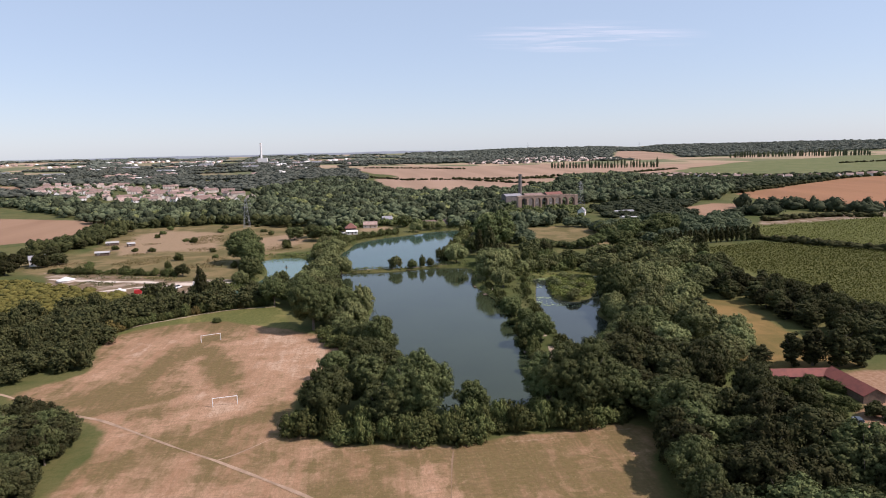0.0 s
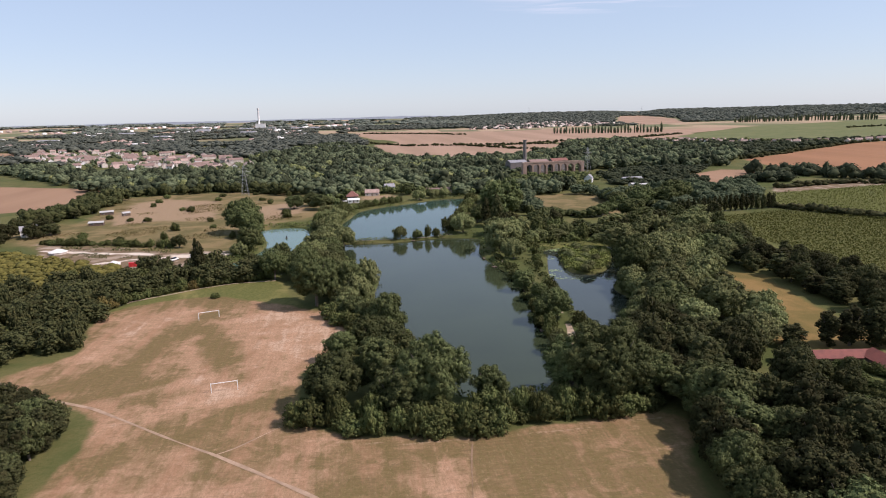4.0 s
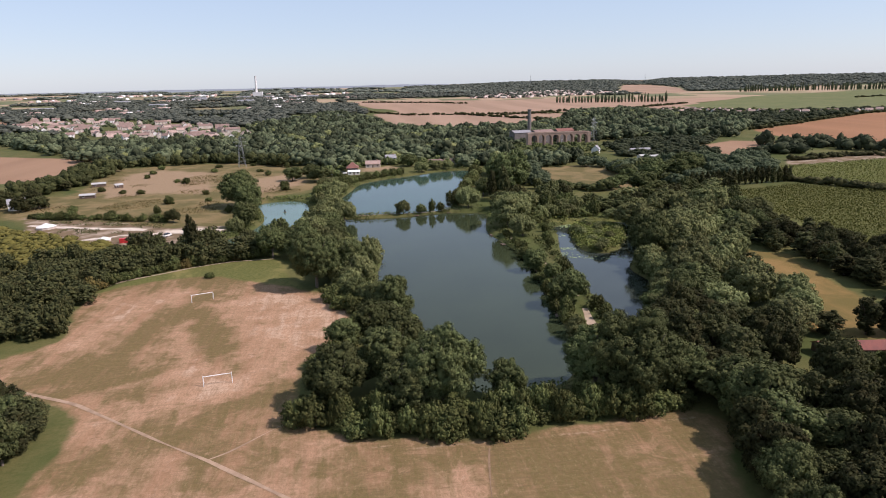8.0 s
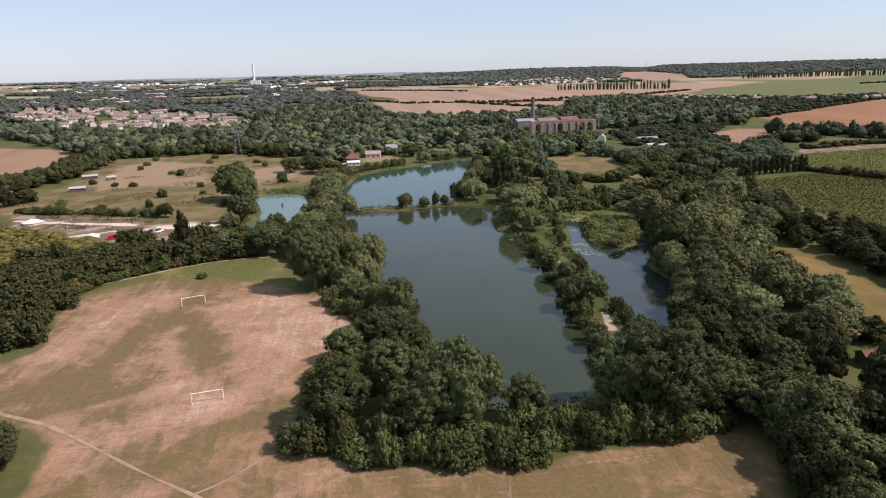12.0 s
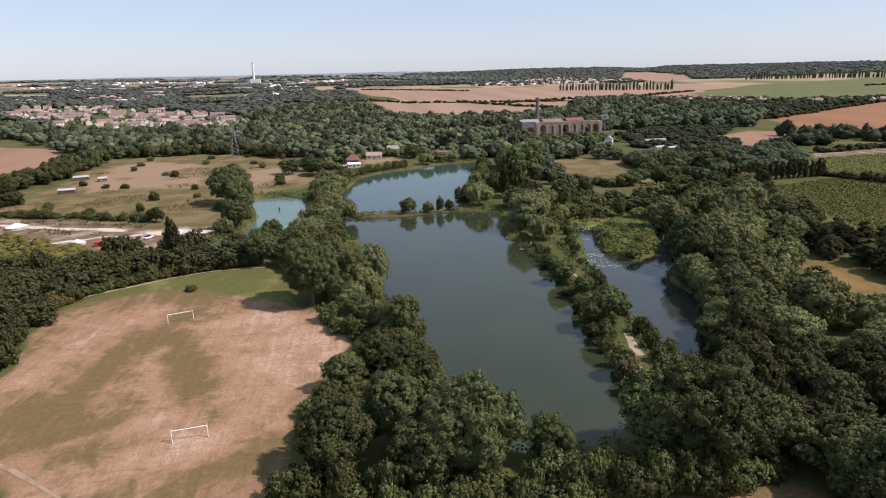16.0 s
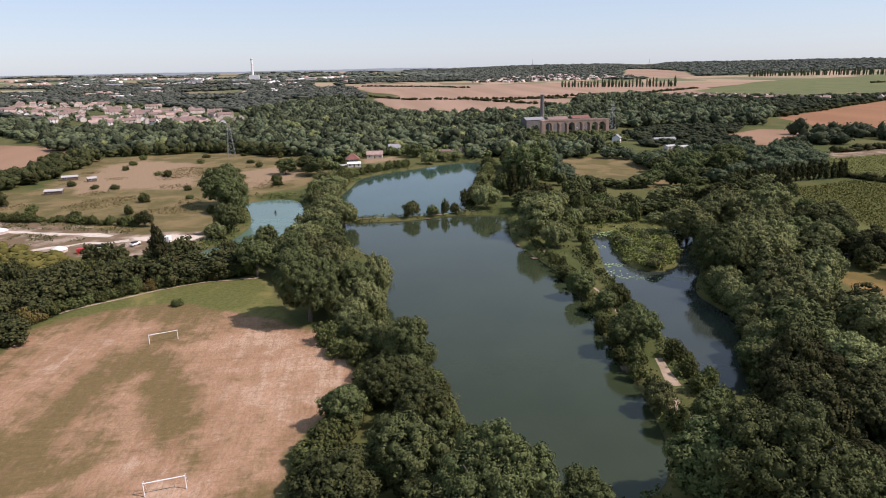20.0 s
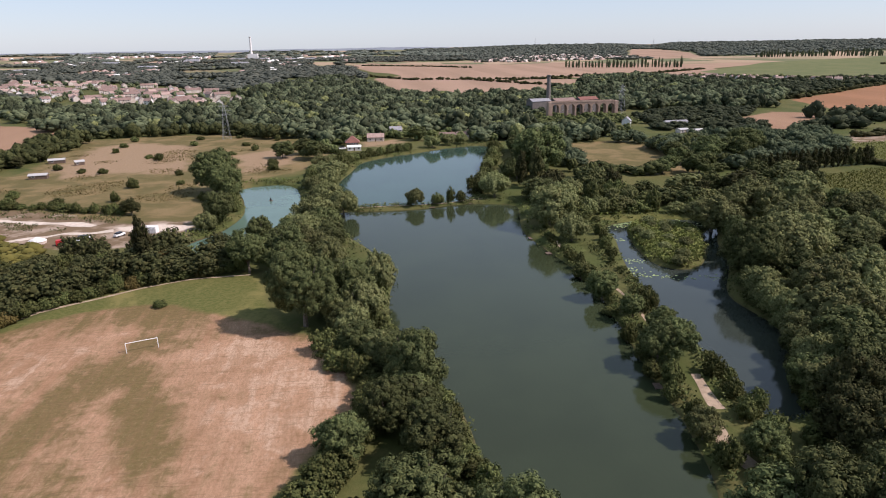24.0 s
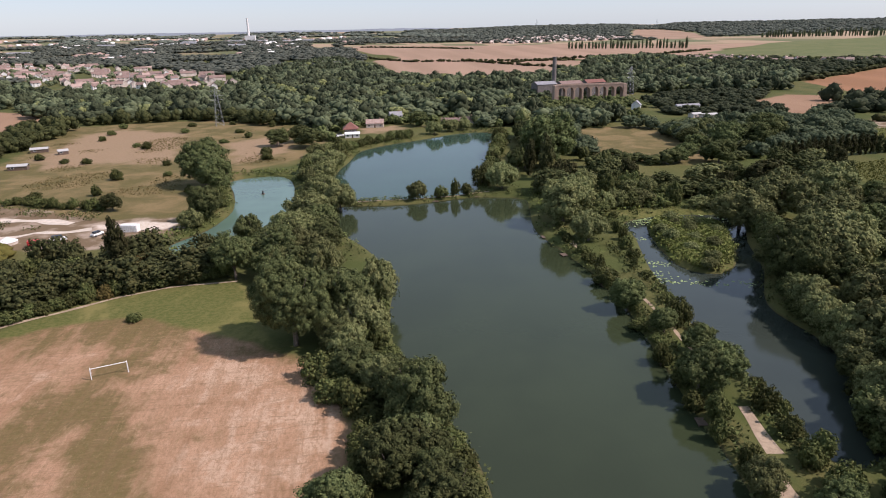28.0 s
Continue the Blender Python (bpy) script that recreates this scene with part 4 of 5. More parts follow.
PLAIN = scatter([(-1900, 2400), (-1250, 1250), (-560, 1000), (-160, 1200), (60, 1340), (20, 1700), (-40, 2420), (180, 2520), (420, 2450), (640, 2800), (300, 2920), (-500, 2900), (-1000, 2760), (-1700, 2400)], 24)
PLAIN = clear_of(thin(PLAIN, 190, -0.18), VILLAGE, STUBBLE_WEST, GREEN_FAR, *WHEAT)
# the leaf colour of these farthest woods carries painted haze
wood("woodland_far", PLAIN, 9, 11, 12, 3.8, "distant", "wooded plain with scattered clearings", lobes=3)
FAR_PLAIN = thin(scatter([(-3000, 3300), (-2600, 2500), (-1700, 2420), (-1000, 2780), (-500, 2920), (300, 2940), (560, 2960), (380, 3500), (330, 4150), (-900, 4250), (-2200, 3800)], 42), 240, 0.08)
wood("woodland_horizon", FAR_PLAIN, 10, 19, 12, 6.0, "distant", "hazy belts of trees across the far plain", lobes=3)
ESTATE = [(395, 2300), (640, 2650), (900, 2800), (1000, 2600), (980, 2250), (760, 2280), (560, 2200)]
HILLS = clear_of(scatter([(420, 2450), (480, 2900), (330, 3450), (330, 4250), (1000, 4350), (1600, 4150), (1750, 3900), (2000, 4000), (2600, 3800), (3300, 3250), (2700, 2450), (1900, 2350), (1300, 2350), (950, 2200)], 31), ESTATE, GREEN_FIELD, *WHEAT, gap=15)
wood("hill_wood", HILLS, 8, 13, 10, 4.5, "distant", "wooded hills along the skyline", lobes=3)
EAST = clear_of(scatter([(202, 405), (290, 428), (320, 478), (330, 520), (250, 530), (240, 510), (214, 488), (198, 518), (150, 526), (118, 505), (104, 440), (118, 420), (130, 446), (136, 500), (178, 512), (192, 494), (190, 450)], 10), GLADE)
FAR_EAST = clear_of(scatter([(240, 560), (330, 535), (345, 560), (330, 620), (400, 690), (330, 725), (285, 690), (235, 640)], 11), SIGHT, VIEW_GAP)
FAR_EAST = FAR_EAST[np.hypot((FAR_EAST[:, 0] - 262) / 2, FAR_EAST[:, 1] - 592) > 14]
wood("wood_far_east", FAR_EAST, 6, 6, 160, 1.2, "deep", "broken wood towards the far fields", lobes=10)
INFILL = clear_of(scatter([(112, 402), (205, 402), (240, 470), (215, 500), (188, 492), (167, 446), (151, 432), (136, 423), (114, 424)], 10), GLADE)
wood("wood_infill", INFILL, 8, 5.6, 380, 0.8, "broad", "broadleaf trees between glade and vines", lobes=16)
wood("wood_east", EAST, 9, 6.4, 380, 0.9, "deep", "broadleaf wood beside the meadows", lobes=16)
SLOPE = clear_of(scatter([(560, 1000), (520, 830), (660, 905), (866, 1045), (1060, 1110), (1135, 1140), (759, 1110), (740, 1150), (640, 1260), (560, 1310)], 16), ORANGE, GREEN_FIELD)
wood("slope_trees", SLOPE, 7, 6.5, 50, 1.7, "deep", "garden trees and hedges below the green field", category="trees")
FARM_TREES = np.concatenate([along([(402, 620), (447, 585), (500, 560)], 9, 6), along([(420, 600), (470, 530), (560, 560)], 10, 6), along([(360, 560), (390, 545)], 8, 5)])
wood("farm_trees", FARM_TREES, 11, 6.5, 90, 1.5, "deep", "dark trees round the far fields")
HEDGES = np.concatenate([along([(281, 412), (290, 390), (304, 362), (350, 312), (405, 290)], 3.2, 1.2), along([(640, 1440), (730, 1500), (830, 1570)], 6, 3), along([(1287, 1548), (1410, 1561), (1500, 1580)], 7, 5),
                         along([(30, 2200), (200, 2050), (330, 1900)], 8, 3), along([(36, 1560), (120, 1420), (235, 1395), (420, 1330)], 7, 4), along([(225, 1400), (300, 1240), (345, 1150)], 7, 4), along([(460, 498), (420, 515), (350, 500)], 6, 2), along([(640, 1430), (432, 1400), (295, 1330)], 7, 5),
                         along([(520, 552), (640, 600), (780, 640)], 9, 3), along([(505, 792), (660, 890), (866, 1024), (1000, 1080)], 10, 4)])
wood("field_hedges", HEDGES, 4.5, 4.2, 50, 1.5, "dark", "dark hedges along field edges", category="hedge")
POPLARS = np.concatenate([along([(580, 1838), (713, 1770), (846, 1705)], 9, 2), along([(1345, 2150), (1540, 2080), (1752, 1975)], 8, 3)])
wood("poplar_rows", POPLARS, 20, 3.6, 46, 2.4, "mixed", "far rows of tall dark poplars", "narrow", "tree row", lobes=8)
LAKESIDE = np.concatenate([along([(-34, 548), (-14, 552), (2, 572), (20, 600), (44, 592), (56, 578), (76, 584), (98, 566)], 7, 3), along([(-16, 512), (-24, 535), (-34, 525)], 6, 2), along([(44, 556), (54, 552), (88, 548), (98, 540)], 8, 2), along([(8, 574), (22, 577), (34, 574), (42, 568)], 6.5, 2), along([(20, 582), (38, 580)], 8, 2)])
wood("lakeside_trees", LAKESIDE, 6.5, 4.4, 240, 0.9, "broad", "garden trees round the lakeside houses", category="trees", lobes=14)
wood("valley_scrub", clear_of(scatter(VIEW_GAP, 7), [(210, 590), (236, 590), (236, 612), (210, 612)]), 4.4, 4.2, 80, 1.0, "broad", "low scrub in front of the viaduct", category="scrub", lobes=6)
wood("viaduct_trees", along([(170, 650), (200, 648), (240, 650)], 6, 3), 7, 4.6, 160, 1.0, "broad", "trees at the feet of the viaduct", category="trees", lobes=10)
# low golden scrub west of the yard
SCRUB = scatter(ORCHARD, 4.2)
wood("golden_scrub", SCRUB, 3.0, 3.2, 90, 0.9, "gold", "field of low golden green scrub", category="scrub")
for x, y in np.concatenate([along([(-180, 397), (-171, 393), (-152, 387), (-137, 382), (-119, 374), (-106, 369), (-98, 366)], 4.2, 1.0), scatter(MEADOW, 36, 0.5)]):
    tree("shrub", x, y, rng.uniform(2.2, 4.8), rng.uniform(2.0, 3.4))
tree("darkmass", -97, 366, 8, 4)
tree("shrub", -56, 258, 2.2, 1.7)
for x, y in along([(-122, 300), (-106, 298), (-90, 300), (-74, 298), (-60, 296)], 5, 2):
    tree("rust" if rng.random() < 0.4 else "shrub", x, y - 6, rng.uniform(4, 6))
for x, y in ((-196, 419), (-211, 421), (-197, 437), (-190, 428), (-230, 440), (-222, 455), (-238, 425), (-215, 480), (-205, 500), (-200, 520), (-216, 560), (-225, 590), (-212, 610), (-205, 395), (-215, 405), (-228, 400)):
    tree("darkmass", x, y, rng.uniform(8, 12))
# shore of the upper lake
for x, y in along([(-14, 440), (-6, 470), (4, 485), (20, 500), (38, 512)], 5, 1.2):
    tree("shrub", x - 2, y + 3, rng.uniform(3, 5.5), rng.uniform(2.4, 4))
for x, y, h, r in ((50, 522, 9, 6), (62, 532, 8, 6), (72, 536, 8, 6), (44, 560, 12, 8), (-36, 512, 12, 8), (-48, 500, 12, 8), (-22, 460, 8, 6), (-8, 545, 10, 5)):
    tree("willow" if h < 10 else "broad", x, y, h, r)
for x, y in along([(96, 500), (92, 470), (88, 440), (76, 415), (68, 395)], 7, 2):
    tree("mass", x + 6, y, rng.uniform(9, 14))


for x, y in along([(50, 378), (58, 402), (66, 430), (76, 466), (86, 505)], 5.5, 1.0):
    tree("willow" if rng.random() < 0.3 else "shrub", x + 4, y, rng.uniform(4, 8), rng.uniform(3, 4.5))
for x, y in np.concatenate([along([(-11, 368), (-13, 405), (-13, 430), (-8, 455), (-2, 478)], 5, 1.0), along([(-17, 368), (-20, 405), (-20, 430), (-16, 458), (-8, 482)], 7, 2.0)]):
    tree("willow" if rng.random() < 0.5 else "shrub", x - 4, y, rng.uniform(4, 8), rng.uniform(3, 4.5))

# ---- reeds, lilies, vines and nursery rows ----
def tufts(name, pts, n, spread, tall, size, leaf, label, category):
    """Low leafy growth: n clumps round each point."""
    rg = np.random.default_rng(len(name) + 3)
    c = np.repeat(pts, n, axis=0)
    p = np.column_stack([c + rg.normal(size=c.shape) * spread, np.zeros(len(c))])
    p[:, 2] = np.maximum(ground_z(p[:, 0], p[:, 1]), -0.05) + rg.uniform(0.1, 1.0, len(c)) * tall
    nr = rg.normal(size=p.shape) + np.array([0, 0, 1.1])
    nr /= np.linalg.norm(nr, axis=1)[:, None]
    v, f = cards(p, nr, size * rg.uniform(0.6, 1.5, len(p)), rg)
    return tagged(new(name, mesh_from(name, v, f, LEAF[leaf])), label, category, kind="stuff")


def ring(outline, out, keep):
    c = np.roll(outline, -1, 0) - outline
    nrm = np.column_stack([c[:, 1], -c[:, 0]]) / (np.linalg.norm(c, axis=1)[:, None] + 1e-9)
    p = []
    for i in range(len(outline)):
        for k in np.arange(0, 1, 0.25):
            q = outline[i] + c[i] * k
            if noise.noise(Vector((q[0] / 9, q[1] / 9, 1.3))) > keep:
                p.append(q + nrm[i] * rng.normal() * out)
    return np.array(p)


BANKS = np.concatenate([ring(o, 3.2, -0.3) for o in LAKES])
BANKS = BANKS[near_shore(BANKS[:, 0], BANKS[:, 1]) > 0.4]
BANKS = BANKS[dist_line(BUND_PATH, BANKS[:, 0], BANKS[:, 1]) > 1.6]
tufts("bank_reeds", BANKS, 20, 0.6, 1.7, 0.5, "shrub", "reeds and nettles along the banks", "reeds")
ROUGH = np.concatenate([ring(UPPER_LAKE, 7, -1), ring(SMALL_LAKE, 7, -1), ring(MAIN_LAKE, 6, -0.5), ring(POND, 4, -1)])
s_near, s_pitch = near_shore(ROUGH[:, 0], ROUGH[:, 1]), sdf(PITCH, ROUGH[:, 0], ROUGH[:, 1])
ROUGH = ROUGH[(s_near > 0.8) & (s_pitch > 2) & (dist_line(BUND_PATH, ROUGH[:, 0], ROUGH[:, 1]) > 1.6)]
tufts("rough_grass", ROUGH, 16, 1.0, 1.3, 0.55, "broad", "rough grass and bramble behind the banks", "scrub")
tufts("island_growth", scatter(ISLAND, 1.8), 34, 0.8, 1.9, 0.6, "reed", "low leafy growth covering the pond island", "reeds")
tufts("bund_growth", np.concatenate([along([(66, 310), (64.5, 290), (67, 270), (66.5, 250), (64, 230), (61.5, 212), (60, 195), (57, 178)], 1.6, 0.8), along([(76, 290), (76, 262), (74, 240), (72, 220), (71.5, 200), (69, 184), (64, 172)], 1.6, 0.8)]), 16, 1.0, 1.8, 0.55, "shrub", "scrubby growth along the narrow bund", "scrub")
tufts("bank_scrub", np.concatenate([along([(-14, 372), (-13, 400), (-14, 430)], 2, 2), along([(-34, 330), (-34, 300), (-46, 300), (-70, 320), (-58, 345)], 1.6, 2), along([(-66, 420), (-50, 428), (-32, 424)], 2, 1.5), along([(90, 325), (110, 330), (134, 322)], 2, 2), along([(70, 330), (74, 350), (70, 365)], 2, 3)]), 14, 1.4, 1.6, 0.6, "reed", "tall rough grass beside the water", "scrub")


def lily_pads():
    bm = bmesh.new()
    for cx, cy, n, r in ((83, 262, 30, 2.4), (90, 259, 16, 2.0), (82, 268, 22, 2.2), (95, 257, 10, 1.6), (86, 275, 26, 2.2), (98, 317, 110, 4), (110, 318, 150, 5), (123, 313, 90, 4), (89, 297, 30, 2), (103, 256, 14, 2)):
        for _ in range(n):
            x, y = cx + rng.normal() * r, cy + rng.normal() * r * 0.6
            bmesh.ops.create_circle(bm, cap_ends=True, segments=7, radius=rng.uniform(0.2, 0.45), matrix=pose(x, y, 0.03, 0, 0, rng.uniform(0, 90)))
    me = bpy.data.meshes.new("lily_pads")
    bm.to_mesh(me)
    bm.free()
    me.materials.append(plain("lily_leaf", (0.22, 0.30, 0.10), (0.30, 0.36, 0.15), 0.8, 0.5))
    return tagged(new("lily_pads", me), "pale green lily pads floating on the pond", "water lilies", kind="stuff")


lily_pads()
for x, y in scatter(ISLAND, 8.0):
    tree("willow", x, y, rng.uniform(2.6, 4.5), rng.uniform(2.2, 3.4))


def vine_rows(name, poly, gap, step):
    lo, hi = np.min(poly, 0), np.max(poly, 0)
    gx, gy = np.meshgrid(np.arange(lo[0], hi[0], gap), np.arange(lo[1], hi[1], step))
    x, y = gx.ravel() + 0.12 * (gy.ravel() - lo[1]), gy.ravel()
    ok = sdf(poly, x, y) < -1.5
    return tufts(name, np.column_stack([x[ok], y[ok]]), 8, 0.4, 1.6, 0.58, "vine", "long rows of green vines", "vines")


vine_rows("vine_rows", VINE_A, 2.5, 1.4)
vine_rows("vine_rows_north", VINE_B, 3.4, 2.0)
NURSERY = np.concatenate([scatter([(-150, 357), (-147, 362), (-117, 350), (-114, 343), (-145, 350)], 1.7, 0.12), scatter([(-166, 385), (-128, 376), (-100, 363), (-98, 350), (-118, 360), (-160, 374)], 2.0, 0.15)])
tufts("nursery_plants", thin(NURSERY, 9, -0.1), 7, 0.5, 0.9, 0.5, "shrub", "rows of potted plants in a nursery yard", "plants")

for a, b in (((112, 150), (120, 131)), ((118, 153), (126, 134)), ((108, 133), (118, 130)), ((124, 154), (132, 146)), ((106, 146), (112, 142))):
    for x, y in along([a, b], 2.2, 0.4):
        tree("shrub", x, y, rng.uniform(1.8, 3.0), rng.uniform(1.5, 2.1), "garden hedges at the farm")
for x, y in ((116, 140), (121, 145), (113, 146), (127, 130), (131, 127), (124, 121)):
    tree("darkmass", x, y, rng.uniform(4, 7), rng.uniform(2.5, 3.6))

TUSSOCKS = thin(scatter(MEADOW, 3.4, 0.5), 26, 0.24)
tufts("meadow_tussocks", TUSSOCKS, 14, 2.2, 0.35, 0.55, "hay", "rough tussocks and brambles in the dry meadow", "scrub")

# ---- buildings ----
BRICK = plain("brown_brick", (0.24, 0.15, 0.10), (0.33, 0.22, 0.16), 0.6, 0.9, fine=6)
STONE = plain("pale_brick", (0.30, 0.205, 0.15), (0.38, 0.27, 0.20), 0.4, 0.9, fine=5)
WHITE = plain("white_render", (0.75, 0.74, 0.70), (0.62, 0.60, 0.56), 0.5, 0.8)
CREAM = plain("cream_render", (0.62, 0.56, 0.49), (0.45, 0.37, 0.30), 0.3, 0.85)
TILE_RED = plain("red_roof_tiles", (0.185, 0.05, 0.033), (0.13, 0.036, 0.025), 0.5, 0.8, fine=4)
TILE_DARK = plain("dark_red_tiles", (0.21, 0.085, 0.06), (0.15, 0.06, 0.045), 0.5, 0.8, fine=4)
TILE_BROWN = plain("brown_roof_tiles", (0.24, 0.165, 0.135), (0.17, 0.11, 0.09), 0.4, 0.85, fine=4)
TILE_PINK = plain("faded_roof_tiles", (0.40, 0.29, 0.24), (0.28, 0.19, 0.155), 0.4, 0.85, fine=4)
SLATE = plain("grey_slate", (0.20, 0.20, 0.21), (0.28, 0.27, 0.27), 0.5, 0.6, fine=5)
GLASS = plain("dark_window_glass", (0.03, 0.035, 0.04), (0.05, 0.055, 0.06), 0.5, 0.1)
TIMBER = plain("dark_timber", (0.10, 0.07, 0.05), (0.15, 0.10, 0.07), 1.0, 0.8)
STEEL = plain("galvanised_steel", (0.35, 0.36, 0.37), (0.27, 0.28, 0.29), 1.0, 0.5, 0.6)
WHITE_STEEL = plain("white_painted_steel", (0.80, 0.80, 0.78), (0.68, 0.67, 0.64), 2.0, 0.45)
RED_PAINT = plain("red_paint", (0.50, 0.03, 0.03), (0.38, 0.025, 0.025), 1.0, 0.5)
RUBBER = plain("black_rubber", (0.02, 0.02, 0.02), (0.035, 0.035, 0.035), 3.0, 0.8)
DARK_BRICK = plain("dark_brick", (0.13, 0.115, 0.105), (0.17, 0.15, 0.135), 0.4, 0.9, fine=5)
CONCRETE = plain("concrete", (0.42, 0.41, 0.39), (0.34, 0.33, 0.31), 0.05, 0.85, fine=0.6)


def gable(bm, w, d, z, rise, over=0.35):
    """A pitched roof with thickness; the ridge runs along x."""
    x, y = w / 2 + over, d / 2 + over
    lo = z - over * rise / (d / 2)
    t = 0.18
    v = [bm.verts.new(p) for p in ((-x, -y, lo), (x, -y, lo), (x, 0, z + rise), (-x, 0, z + rise), (-x, y, lo), (x, y, lo),
                                   (-x, -y, lo + t), (x, -y, lo + t), (x, 0, z + rise + t), (-x, 0, z + rise + t), (-x, y, lo + t), (x, y, lo + t))]
    for q in ((0, 3, 2, 1), (3, 4, 5, 2), (6, 7, 8, 9), (9, 8, 11, 10), (0, 1, 7, 6), (5, 4, 10, 11), (1, 2, 8, 7), (2, 5, 11, 8), (3, 0, 6, 9), (4, 3, 9, 10)):
        bm.faces.new([v[i] for i in q])


def gable_walls(bm, w, d, h, rise):
    x, y = w / 2, d / 2
    v = [bm.verts.new(p) for p in ((-x, -y, -0.5), (x, -y, -0.5), (x, y, -0.5), (-x, y, -0.5), (-x, -y, h), (x, -y, h), (x, y, h), (-x, y, h), (-x, 0, h + rise), (x, 0, h + rise))]
    for q in ((0, 1, 5, 4), (2, 3, 7, 6), (1, 2, 6, 9, 5), (3, 0, 4, 8, 7), (3, 2, 1, 0), (4, 5, 9, 8), (6, 7, 8, 9)):
        bm.faces.new([v[i] for i in q])


def house(x, y, rz, w, d, h, rise, walls, roof, label, windows=3, stack=True, name="house", category="house", group="", door=True, panes=True):
    z = float(ground_z(x, y)[0])
    ob = empty(name, pose(x, y, z, 0, 0, rz), label, category, group)
    bm = bmesh.new()
    gable_walls(bm, w, d, h, rise)
    part("wall", bm, walls, ob)
    bm = bmesh.new()
    gable(bm, w, d, h, rise)
    roof_ob = part("roof", bm, roof, ob)
    if stack:
        part("chimney", box(bmesh.new(), w * 0.3, 0, h + rise * 0.5, 0.9, 0.6, rise * 0.5 + 1.2), BRICK, roof_ob)
    storeys = 2 if h > 4 else 1
    for s in range(storeys):
        for i in range(windows):
            px = -w / 2 + w * (i + 0.5) / windows
            if s == 0 and door and i == windows // 2:
                part("door", box(bmesh.new(), px, -d / 2 - 0.02, 0.05, 1.0, 0.12, 2.05), TIMBER, ob)
                continue
            win = part("window", box(bmesh.new(), px, -d / 2 - 0.03, 0.9 + 2.6 * s, 1.4, 0.12, 1.25), WHITE_STEEL if panes else GLASS, ob)
            if not panes:
                continue
            part("pane", box(bmesh.new(), px, -d / 2 - 0.06, 0.98 + 2.6 * s, 1.2, 0.1, 1.08), GLASS, win)
    return ob


def settle(proto, spots, turn):
    """Copies of a house at the spots given."""
    for x, y in spots:
        copy_thing(proto, pose(x, y, float(ground_z(x, y)[0]), 0, 0, turn + rng.choice((0, 90, 180, 270)) + rng.uniform(-12, 12)))


# the village to the north west
spots = thin(scatter(VILLAGE, 29, 0.35), 60, -0.15)
kinds = [house(-300, 948, 20, 11, 8, 5, 3, CREAM, TILE_PINK, "semi-detached house with a faded tile roof", 3, group="village houses", panes=False),
         house(-262, 962, -15, 9, 7.5, 5, 3, WHITE, TILE_BROWN, "white rendered house with a brown tile roof", 2, group="village houses", panes=False),
         house(-224, 958, 5, 22, 8, 5, 3, CREAM, TILE_BROWN, "terrace of houses with a brown tile roof", 4, group="village houses", panes=False),
         house(-345, 985, 40, 12, 8, 3, 2.8, WHITE, TILE_PINK, "bungalow with a faded tile roof", 3, group="village houses", panes=False)]
pick = rng.choice(4, len(spots), p=(0.36, 0.16, 0.32, 0.16))
for i in range(4):
    settle(kinds[i], spots[pick == i], 25)
wood("garden_trees", np.concatenate([spots + rng.uniform(-17, 17, spots.shape), scatter(VILLAGE, 58, 0.5)]), 6.5, 4.6, 40, 1.6, "mixed", "garden trees between village houses", category="trees")
# the row of houses below the green field
row = np.concatenate([along([(560, 1180), (640, 1150), (700, 1100), (810, 1030)], 21, 7), along([(610, 1215), (700, 1140)], 22, 7), along([(850, 1030), (1000, 1080)], 20, 6), along([(585, 1225), (660, 1240), (705, 1165), (745, 1070), (835, 1045)], 17, 5)])
settle(kinds[0], row[::2], -40)
settle(kinds[1], row[1::4], -40)
settle(kinds[3], row[3::4], -40)
wood("row_trees", row + rng.uniform(-14, 14, row.shape), 8, 5, 40, 1.8, "broad", "garden trees along the row of houses", category="trees")
# the estate on the far slope
estate = clear_of(scatter(ESTATE, 25, 0.45), *WHEAT)
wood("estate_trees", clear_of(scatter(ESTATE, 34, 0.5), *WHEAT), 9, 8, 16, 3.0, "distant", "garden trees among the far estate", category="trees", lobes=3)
far_hall = house(-450, 2800, 0, 56, 24, 8, 3, WHITE, SLATE, "long white warehouse on the far plain", 2, False, name="warehouse", category="warehouse", group="far warehouses", door=False)
for x, y in ((-620, 2790), (-360, 2820), (-240, 2770), (-590, 2640), (-860, 2600), (-170, 2780), (-1150, 2250), (-380, 2400), (-620, 2200), (-900, 2050)):
    copy_thing(far_hall, pose(x, y, float(terr(x, y)), 0, 0, rng.uniform(-20, 20)))
